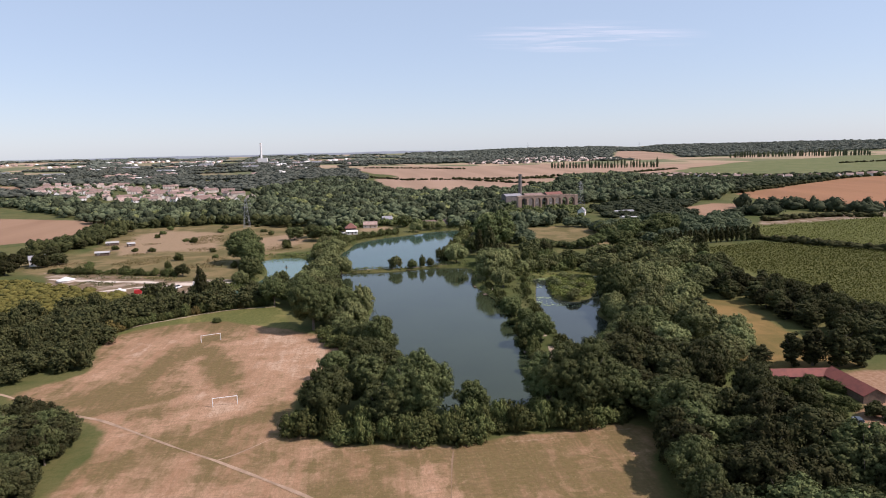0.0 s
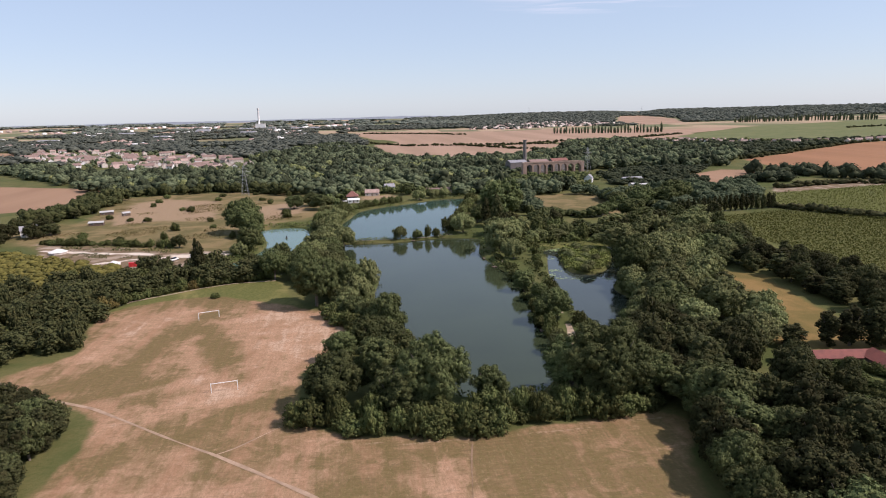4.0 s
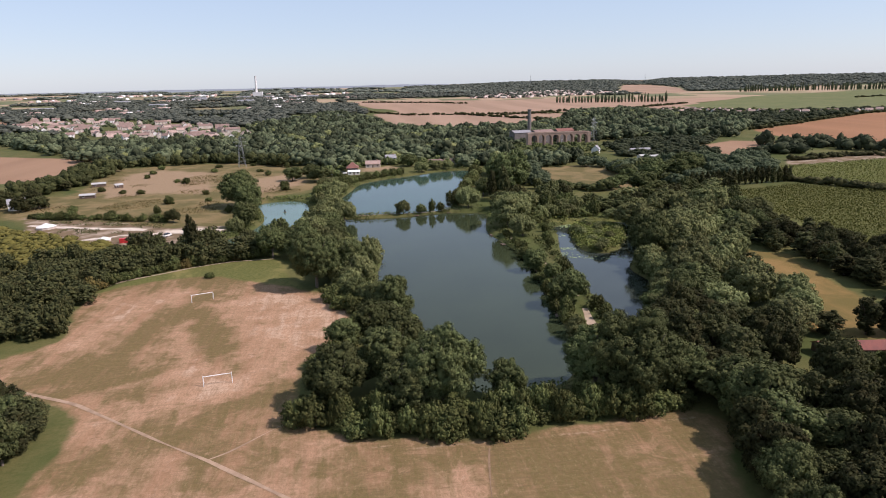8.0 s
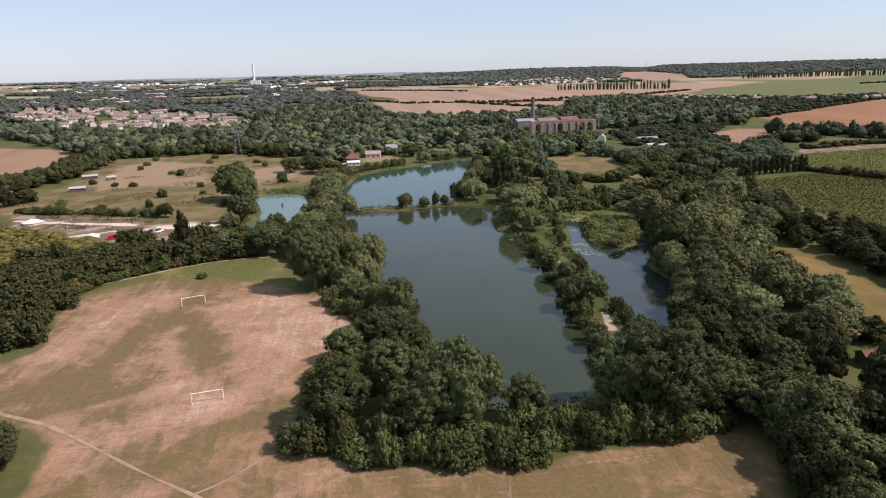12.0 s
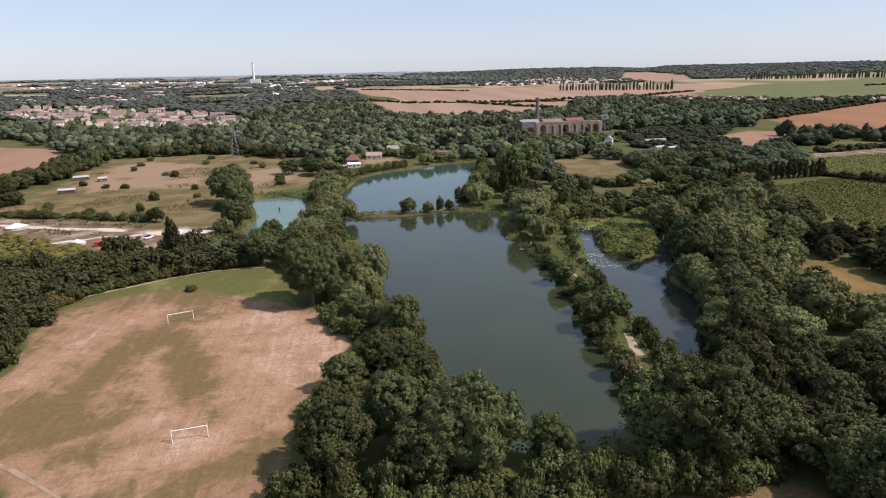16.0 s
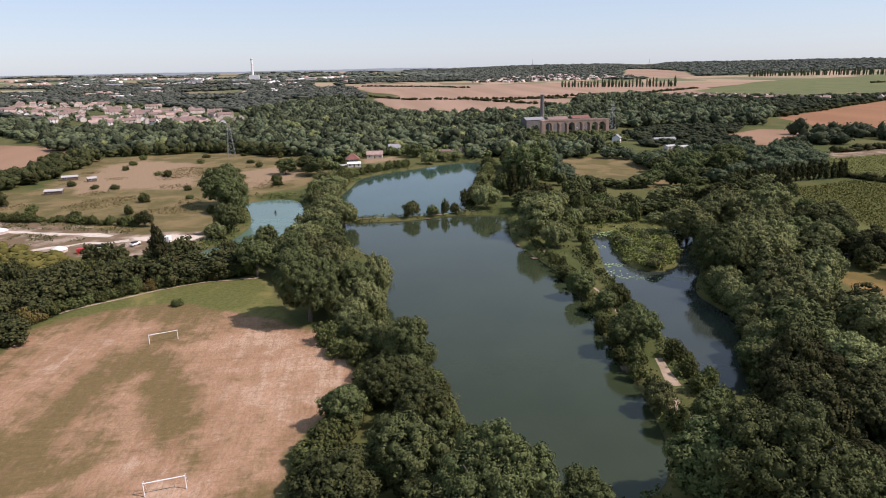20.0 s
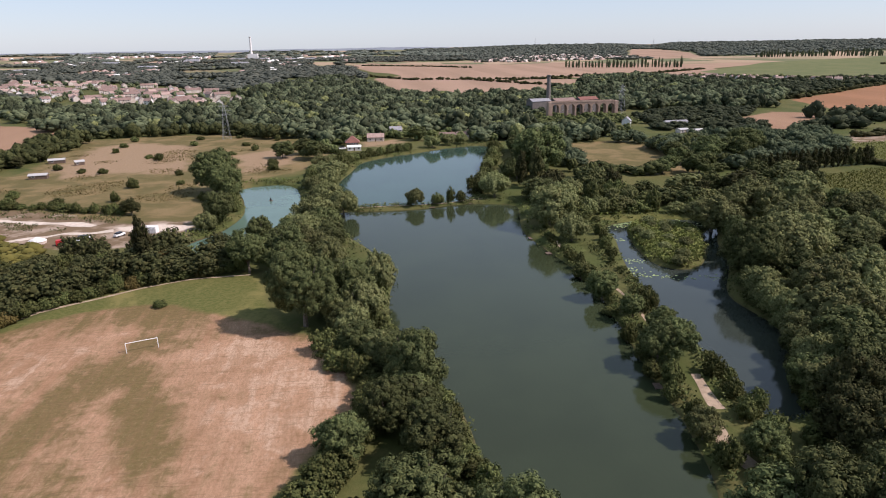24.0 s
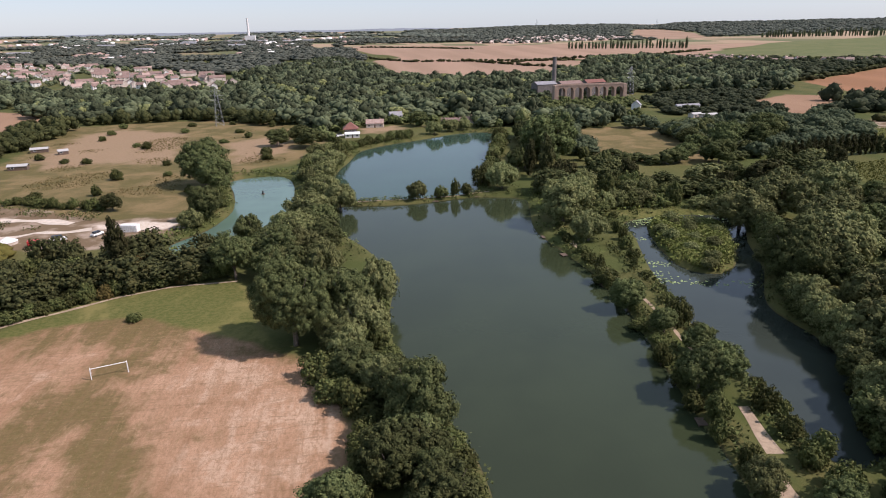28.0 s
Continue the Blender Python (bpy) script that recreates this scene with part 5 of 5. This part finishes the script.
def far_roofs(name, spots, material, label, size=1.0):
    """Hundreds of small gabled roofs on the plain, each a few strides wide when seen so far off."""
    rg = np.random.default_rng(len(name))
    base_v = np.array([(-1, -1, 0), (1, -1, 0), (1, 1, 0), (-1, 1, 0), (-1, -1, 0.6), (1, -1, 0.6), (1, 1, 0.6), (-1, 1, 0.6), (-1, 0, 1), (1, 0, 1)], float)
    base_f = np.array([(0, 1, 5, 4), (2, 3, 7, 6), (1, 2, 6, 5), (3, 0, 4, 7), (4, 5, 9, 8), (6, 7, 8, 9), (5, 6, 9, 9), (7, 4, 8, 8)])
    tri = np.concatenate([base_f[:, :3], base_f[:6, [0, 2, 3]]])
    V, F = [], []
    for k, (x, y) in enumerate(spots):
        w, d, h, a = rg.uniform(6, 15) * size, rg.uniform(4, 7) * size, rg.uniform(7, 10) * size ** 0.5, rg.uniform(0, math.tau)
        p = base_v * (w, d, h)
        V.append(np.column_stack([p[:, 0] * math.cos(a) - p[:, 1] * math.sin(a) + x, p[:, 0] * math.sin(a) + p[:, 1] * math.cos(a) + y, p[:, 2] + float(terr(x, y)) - 0.5]))
        F.append(tri + 10 * k)
    return tagged(new(name, mesh_from(name, np.concatenate(V), np.concatenate(F), material)), label, "houses", kind="stuff")


SUBURB = thin(scatter([(-2600, 3000), (-1500, 1900), (-700, 1700), (-200, 1900), (-60, 2500), (100, 2900), (-200, 3600), (-1400, 3500), (-2300, 3200)], 44, 0.5), 210, 0.17)
far_roofs("estate_roofs", estate[::2], TILE_PINK, "faded roofs of an estate on the far slope", 0.62)
far_roofs("estate_pale_roofs", estate[1::2], CREAM, "pale houses of an estate on the far slope", 0.6)
far_roofs("suburb_pale_roofs", SUBURB[::3], WHITE, "pale roofs scattered over the hazy plain")
far_roofs("suburb_brown_roofs", np.concatenate([SUBURB[1::3], SUBURB[2::3]]), TILE_PINK, "faded tile roofs scattered over the hazy plain")
# lakeside houses
red = house(-4, 531, 0, 8, 8, 4.2, 0.5, TIMBER, TILE_DARK, "dark timber lodge with a steep red pyramid roof", 3, False, name="lodge", category="house")
bm = bmesh.new()
bmesh.ops.create_cone(bm, cap_ends=True, segments=4, radius1=7.2, radius2=0.5, depth=4, matrix=pose(0, 0, 6.5, 0, 0, 45))
part("pyramid_roof", bm, TILE_DARK, red)
house(-3, 522, 0, 9, 5, 2.4, 1.0, WHITE, WHITE_STEEL, "low white pavilion in front of the lodge", 3, False, name="pavilion", category="house")
house(29, 586, 10, 9, 7, 5, 2.5, WHITE, SLATE, "white house among lakeside trees", 3)
house(13, 564, -5, 12, 7, 3, 2.4, CREAM, TILE_PINK, "bungalow by the upper lake", 3)
for x, y in ((66, 562), (79, 564), (73, 556), (91, 570)):
    house(x, y, rng.uniform(-15, 15), 11, 6, 2.8, 2.0, WHITE, TILE_BROWN, "lakeside chalet with a brown roof", 3, group="lakeside chalets")
house(223, 601, 62, 9, 7, 4.5, 3, WHITE, SLATE, "white cottage near the viaduct", 2)
house(266, 600, 4, 20, 5, 2.6, 1.2, WHITE, SLATE, "long low white barn", 5, False, name="barn", category="barn")
for x, y, w in ((254, 546, 12), (228, 499, 14), (238, 493, 10), (247, 552, 8)):
    house(x, y, rng.uniform(-10, 20), w, 6, 2.5, 0.9, CREAM, CONCRETE, "pale roofed shed by the glade", 2, False, name="shed", category="shed", group="sheds by the glade")
for x, y, w, r in ((-187, 513, 9, 15), (-175, 461, 9, 8), (-170, 503, 5, 30)):
    house(x, y, r, w, 4, 2.1, 0.8, TIMBER, CONCRETE, "stable shed with a pale grey roof", 2, False, name="shed", category="shed", group="stable sheds")
house(-202, 428, 25, 9, 6.5, 4.2, 2.4, WHITE, SLATE, "white farmhouse among trees", 3)
house(-205, 446, 20, 7, 5, 2.6, 1.8, WHITE, TILE_BROWN, "white outbuilding beside the farmhouse", 2, False)


def red_barn():
    """Two long ranges set in an L."""
    house(123.2, 157, -8, 24, 5, 2.0, 1.3, TIMBER, TILE_RED, "long low stable range with a red roof", 0, False, name="stable_range", category="barn", group="red roofed farm")
    house(134.4, 146, 85, 17, 6, 2.2, 1.7, TIMBER, TILE_RED, "broad farm range with a red tile roof", 0, False, name="stable_range", category="barn", group="red roofed farm")


red_barn()


def viaduct(x0, y0, x1, y1, deck, n):
    """Brick arches side by side on tapered piers, with a parapet."""
    length = math.hypot(x1 - x0, y1 - y0)
    ob = empty("viaduct", pose(x0, y0, 0, 0, 0, math.degrees(math.atan2(y1 - y0, x1 - x0))), "brown brick railway viaduct with tall round arches", "viaduct")
    p, depth, pier = length / n, 7.0, 1.5
    r = (p - pier) / 2
    spring = deck - 1.5 - r
    bm = bmesh.new()
    a = np.linspace(math.pi, 0, 15)
    lowx, lowz = np.cos(a) * r, np.sin(a) * r + spring
    lowx, lowz = np.concatenate([[-p / 2], lowx, [p / 2]]), np.concatenate([[spring], lowz, [spring]])
    for s in (-1, 1):
        lo = [bm.verts.new((u, s * depth / 2, w)) for u, w in zip(lowx, lowz)]
        hi = [bm.verts.new((u, s * depth / 2, deck)) for u in lowx]
        for i in range(len(lo) - 1):
            bm.faces.new([lo[i], lo[i + 1], hi[i + 1], hi[i]])
        if s < 0:
            first, first_hi = lo, hi
    for i in range(len(lo) - 1):
        bm.faces.new([first[i], lo[i], lo[i + 1], first[i + 1]])
        bm.faces.new([first_hi[i], first_hi[i + 1], hi[i + 1], hi[i]])
    bmesh.ops.recalc_face_normals(bm, faces=bm.faces[:])
    arch = part("arch", bm, STONE, ob)
    pier_mesh = part("pier", box(bmesh.new(), 0, 0, -1, pier, depth + 0.3, spring + 1), STONE, ob)
    for i in range(n):
        for src, dx in ((arch, (i + 0.5) * p), (pier_mesh, i * p)):
            o = src if i == 0 else new(src.name.split(".")[0], src.data)
            o.parent = ob
            o.location = (dx, 0, 0)
    for s in (-1, 1):
        part("parapet", box(bmesh.new(), length / 2, s * depth / 2, deck, length, 0.5, 1.1), STONE, ob)
    part("track_bed", box(bmesh.new(), length / 2, 0, deck - 0.1, length, depth - 1, 0.4), CONCRETE, ob)
    part("abutment", box(bmesh.new(), -1.5, 0, -1, 3, depth + 0.6, deck + 1.6), STONE, ob)
    part("abutment", box(bmesh.new(), length + 1.5, 0, -1, 3, depth + 0.6, deck + 1.6), STONE, ob)


viaduct(176, 662, 236, 662, 16.6, 8)
# mill walls are coloured dark to put shade behind the viaduct arches
house(178, 708, 10, 20, 14, 13.5, 2.2, DARK_BRICK, SLATE, "old paper mill with grey slate roofs", 6, False, name="mill_building", category="mill")
house(226, 706, 12, 20, 10, 14, 2.4, DARK_BRICK, TILE_DARK, "brick mill range with a red tile roof", 6, False, name="mill_building", category="mill")
house(202, 706, 10, 22, 12, 13.5, 2.2, DARK_BRICK, TILE_BROWN, "mill shed with a grey roof", 4, False, name="mill_building", category="mill")


def chimney(name, x, y, top, r0, r1, material, label):
    z = float(terr(x, y))
    ob = empty(name, pose(x, y, z), label, "chimney")
    bm = bmesh.new()
    bmesh.ops.create_cone(bm, cap_ends=True, segments=16, radius1=r0, radius2=r1, depth=top - z + 2, matrix=pose(0, 0, (top - z) / 2 - 1))
    part("shaft", bm, material, ob)
    bm = bmesh.new()
    bmesh.ops.create_cone(bm, cap_ends=True, segments=16, radius1=r1 * 1.25, radius2=r1 * 1.3, depth=(top - z) * 0.03, matrix=pose(0, 0, top - z))
    part("cap", bm, material, ob)
    part("plinth", box(bmesh.new(), 0, 0, -1, r0 * 2.6, r0 * 2.6, (top - z) * 0.06 + 1), material, ob)
    return ob


chimney("mill_chimney", 190, 716, 38, 2.4, 1.8, DARK_BRICK, "tall dark brick mill chimney")
station = chimney("station_chimney", -409, 2880, 113, 5.4, 3.7, WHITE, "very tall pale power station chimney on the horizon")
part("station_hall", box(bmesh.new(), 6, -6, -2, 40, 20, 29), WHITE, station, "white power station hall")


def pylon(x, y, h, rz):
    """A lattice tower: four legs, braces and three cross arms."""
    ob = empty("pylon", pose(x, y, float(ground_z(x, y)[0]), 0, 0, rz), "grey steel lattice electricity pylon", "pylon", "pylons")
    w = h * 0.11

    def corner(i, k):
        s = w * (1 - 0.85 * k)
        return ((1, 1, -1, -1)[i] * s, (1, -1, -1, 1)[i] * s, h * k)
    for i in range(4):
        bm = bmesh.new()
        tube(bm, corner(i, -0.02), corner(i, 1), 0.1, 0.06, 4)
        part("leg", bm, STEEL, ob)
        bm = bmesh.new()
        for k in np.arange(0, 0.95, 0.12):
            tube(bm, corner(i, k), corner((i + 1) % 4, k + 0.12), 0.035, 0.035, 4)
            tube(bm, corner((i + 1) % 4, k), corner(i, k + 0.12), 0.035, 0.035, 4)
        part("brace", bm, STEEL, ob)
    for k, s in ((0.68, 0.17), (0.8, 0.2), (0.92, 0.15)):
        bm = bmesh.new()
        tube(bm, (-h * s, 0, h * k), (h * s, 0, h * k), 0.07, 0.07, 4)
        tube(bm, (-h * s, 0, h * k), (0, 0, h * (k + 0.05)), 0.04, 0.04, 4)
        tube(bm, (h * s, 0, h * k), (0, 0, h * (k + 0.05)), 0.04, 0.04, 4)
        part("cross_arm", bm, STEEL, ob)


pylon(-100, 600, 27, 20)
pylon(246, 668, 30, 30)
pylon(-240, 860, 27, 20)


# ---- small things ----
def goal(ax, ay, bx, by):
    """A football goal with its two posts at a and b, and stays behind."""
    ob = empty("football_goal", pose(ax, ay, float(ground_z(ax, ay)[0]), 0, 0, math.degrees(math.atan2(by - ay, bx - ax))), "white steel football goal without a net", "goal", "football goals")
    w, h = math.hypot(bx - ax, by - ay), 2.44
    for px in (0, w):
        bm = bmesh.new()
        tube(bm, (px, 0, -0.2), (px, 0, h), 0.09, 0.09, 8)
        part("post", bm, WHITE_STEEL, ob)
        bm = bmesh.new()
        tube(bm, (px, 0, h), (px, 0.9, h - 0.1), 0.035, 0.035, 6)
        tube(bm, (px, 0.9, h - 0.1), (px, 1.9, 0), 0.035, 0.035, 6)
        part("stay", bm, WHITE_STEEL, ob)
    bm = bmesh.new()
    tube(bm, (-0.06, 0, h), (w + 0.06, 0, h), 0.09, 0.09, 8)
    part("crossbar", bm, WHITE_STEEL, ob)


goal(-38.3, 167.5, -32.0, 168.6)
goal(-55.8, 230.6, -49.4, 232.7)


def vehicle(x, y, rz, length, height, paint, label, category, name):
    """A small van or car: body, cab glass and four wheels."""
    ob = empty(name, pose(x, y, float(ground_z(x, y)[0]), 0, 0, rz), label, category)
    bm = box(bmesh.new(), 0, 0, 0.35, length, 1.8, height * 0.5)
    bmesh.ops.bevel(bm, geom=bm.edges[:], offset=0.12, segments=2, affect="EDGES")
    part("body", bm, paint, ob)
    bm = box(bmesh.new(), -length * 0.06, 0, 0.33 + height * 0.5, length * 0.62, 1.6, height * 0.42)
    bmesh.ops.bevel(bm, geom=bm.edges[:], offset=0.2, segments=2, affect="EDGES")
    part("cabin", bm, GLASS, ob)
    for sx in (-0.32, 0.32):
        for sy in (-0.85, 0.85):
            bm = bmesh.new()
            bmesh.ops.create_cone(bm, cap_ends=True, segments=12, radius1=0.34, radius2=0.34, depth=0.22, matrix=pose(sx * length, sy, 0.34, 90))
            part("wheel", bm, RUBBER, ob)


vehicle(-102, 329, 20, 5.2, 2.0, WHITE_STEEL, "white van parked in the nursery yard", "van", "van")
vehicle(-91, 333, 60, 4.3, 1.5, WHITE_STEEL, "white car parked in the nursery yard", "car", "car")
vehicle(-18, 521, 10, 4.3, 1.5, WHITE_STEEL, "white car parked by the lodge", "car", "car")
vehicle(-14, 524, 15, 4.3, 1.5, WHITE_STEEL, "white car parked by the lodge", "car", "car")
vehicle(-11, 527, 5, 5.2, 2.0, WHITE_STEEL, "white van parked by the lodge", "van", "van")
vehicle(120, 127, 70, 4.3, 1.5, STEEL, "grey car parked at the farm", "car", "car")


def container(x, y, rz, sx, sy, sz, paint, label, name="container"):
    ob = empty(name, pose(x, y, float(ground_z(x, y)[0]), 0, 0, rz), label, "container")
    part("body", box(bmesh.new(), 0, 0, 0, sx, sy, sz), paint, ob)
    for i in range(int(sx / 0.6)):
        part("rib", box(bmesh.new(), -sx / 2 + 0.3 + i * 0.6, -sy / 2 - 0.04, 0.1, 0.18, 0.1, sz - 0.2), paint, ob)
    part("door", box(bmesh.new(), sx / 2 + 0.03, 0, 0.1, 0.08, sy * 0.9, sz - 0.2), paint, ob)


container(-81, 336, -12, 6.0, 2.4, 2.5, WHITE_STEEL, "pale grey steel container on the gravel")
container(-108, 325, 15, 3.4, 2.2, 2.0, RED_PAINT, "red steel skip at the yard edge", "skip")


def tent(x, y, r, h, label):
    ob = empty("tent", pose(x, y, float(ground_z(x, y)[0])), label, "tent")
    bm = bmesh.new()
    bmesh.ops.create_cone(bm, cap_ends=False, segments=12, radius1=r, radius2=r, depth=h * 0.4, matrix=pose(0, 0, h * 0.2))
    part("wall", bm, CREAM, ob)
    bm = bmesh.new()
    bmesh.ops.create_cone(bm, cap_ends=True, segments=12, radius1=r * 1.05, radius2=0.15, depth=h * 0.6, matrix=pose(0, 0, h * 0.7))
    part("roof", bm, WHITE, ob)


tent(-118, 329, 3.0, 2.4, "pale canvas tent at the yard edge")
tent(-159, 366, 4.5, 2.8, "large pale round tent in the nursery yard")


def platform(x, y, rz, w, d):
    """A timber fishing stage on short posts, with its boards."""
    ob = empty("fishing_platform", pose(x, y, 0, 0, 0, rz), "weathered timber fishing platform at the water's edge", "platform", "fishing platforms")
    for sx in (-w / 2 + 0.15, w / 2 - 0.15):
        for sy in (-d / 2 + 0.15, d / 2 - 0.15):
            part("post", box(bmesh.new(), sx, sy, -1.2, 0.12, 0.12, 1.5), TIMBER, ob)
    for i in range(int(w / 0.3)):
        part("board", box(bmesh.new(), -w / 2 + 0.15 + i * 0.3, 0, 0.3, 0.27, d, 0.05), TIMBER, ob)


for x, y, rz in ((57.5, 199, 80), (60.5, 220, 80), (62.5, 236, 85), (64, 262, 90), (61, 287, 100), (60, 305, 95), (30, 358, 0), (48, 362, 5)):
    platform(x, y, rz, 2.4, 1.8)


def cirrus():
    """A thin high streak of cloud, far off to the north east."""
    m, n, l, p = nodes_of("cirrus_cloud")
    f = noise_node(n, l, 2.2, 6, 0.62, "Generated", 0.8, (4, (0.9, 3.0, 1)))
    tc = n.new("ShaderNodeTexCoord")
    g = n.new("ShaderNodeTexGradient")
    g.gradient_type = "SPHERICAL"
    mp = n.new("ShaderNodeMapping")
    mp.inputs["Location"].default_value, mp.inputs["Scale"].default_value = (-1, -1, 0), (2, 2, 0)
    l.new(tc.outputs["Generated"], mp.inputs[0])
    l.new(mp.outputs[0], g.inputs[0])
    fac = math_node(n, l, "MULTIPLY", maprange(n, l, f, 0.42, 0.8, 0, 0.95), g.outputs["Fac"])
    tr, ms, em = n.new("ShaderNodeBsdfTransparent"), n.new("ShaderNodeMixShader"), n.new("ShaderNodeEmission")
    em.inputs[0].default_value, em.inputs[1].default_value = (0.95, 0.95, 0.97, 1), 0.9
    l.new(fac, ms.inputs[0])
    l.new(tr.outputs[0], ms.inputs[1])
    l.new(em.outputs[0], ms.inputs[2])
    l.new(ms.outputs[0], n["Material Output"].inputs[0])
    bm = bmesh.new()
    bmesh.ops.create_grid(bm, x_segments=1, y_segments=1, size=1)
    me = bpy.data.meshes.new("backdrop_cloud")
    bm.to_mesh(me)
    bm.free()
    me.materials.append(m)
    ob = tagged(new("backdrop_cloud", me), "thin white streak of cirrus in a pale sky", "cloud", kind="structure")
    ob.matrix_basis = pose(1480, 4050, 760, 78, 3, -20) @ Matrix.Diagonal((800, 120, 1, 1))
    ob.visible_shadow = False


cirrus()


def ridge(name, radius, lo, hi, top, colour, label, seed):
    """A far line of low hills on the horizon; its colour has the haze painted in."""
    m, n, l, p = nodes_of(name)
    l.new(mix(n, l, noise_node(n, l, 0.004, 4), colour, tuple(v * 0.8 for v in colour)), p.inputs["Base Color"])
    p.inputs["Roughness"].default_value = 1.0
    az = np.radians(np.arange(lo, hi, 0.25))
    h = np.array([top + 5 * noise.noise(Vector((a * 9, seed, 0))) + 2.0 * noise.noise(Vector((a * 60, seed, 2))) for a in az])
    h = 40 + (h - 40) * np.clip((radians(hi) - az) / radians(1.5), 0, 1)
    x, y = radius * np.sin(az), radius * np.cos(az)
    v = np.concatenate([np.column_stack([x * 0.985, y * 0.985, h * 0 + 20]), np.column_stack([x, y, h]), np.column_stack([x * 1.02, y * 1.02, h * 0 + 20])])
    k = len(az)
    i = np.arange(k - 1)
    f = np.concatenate([np.column_stack([i, i + 1, i + 1 + k, i + k]), np.column_stack([i + k, i + k + 1, i + 1 + 2 * k, i + 2 * k])])
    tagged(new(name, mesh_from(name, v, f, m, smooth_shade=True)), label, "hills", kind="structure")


ridge("backdrop_ridge", 4350, -50, 9.5, 62, (0.19, 0.215, 0.24), "far horizon hills painted in haze blue grey", 1.0)


def mast(x, y, h, label):
    """A slender guyed radio mast on the hill."""
    ob = empty("radio_mast", pose(x, y, float(terr(x, y))), label, "mast", "radio masts")
    bm = bmesh.new()
    tube(bm, (0, 0, -1), (0, 0, h), 0.9, 0.5, 6)
    part("pole", bm, STEEL, ob)
    for a in (0.3, 2.4, 4.5):
        bm = bmesh.new()
        tube(bm, (0, 0, h * 0.8), (math.cos(a) * h * 0.4, math.sin(a) * h * 0.4, 0), 0.1, 0.1, 4)
        part("guy_wire", bm, STEEL, ob)


mast(1655, 3581, 46, "thin grey radio mast on the wooded hill")
mast(1044, 3807, 50, "thin grey radio mast on the wooded hill")


def fish_feeder(x, y):
    ob = empty("feeder_raft", pose(x, y, 0), "small dark feeder raft floating on the teal lake", "raft")
    part("deck", box(bmesh.new(), 0, 0, -0.05, 1.6, 1.2, 0.2), TIMBER, ob)
    bm = bmesh.new()
    bmesh.ops.create_cone(bm, cap_ends=True, segments=10, radius1=0.45, radius2=0.3, depth=1.3, matrix=pose(0, 0, 0.8))
    part("hopper", bm, RUBBER, ob)


fish_feeder(-42, 386)
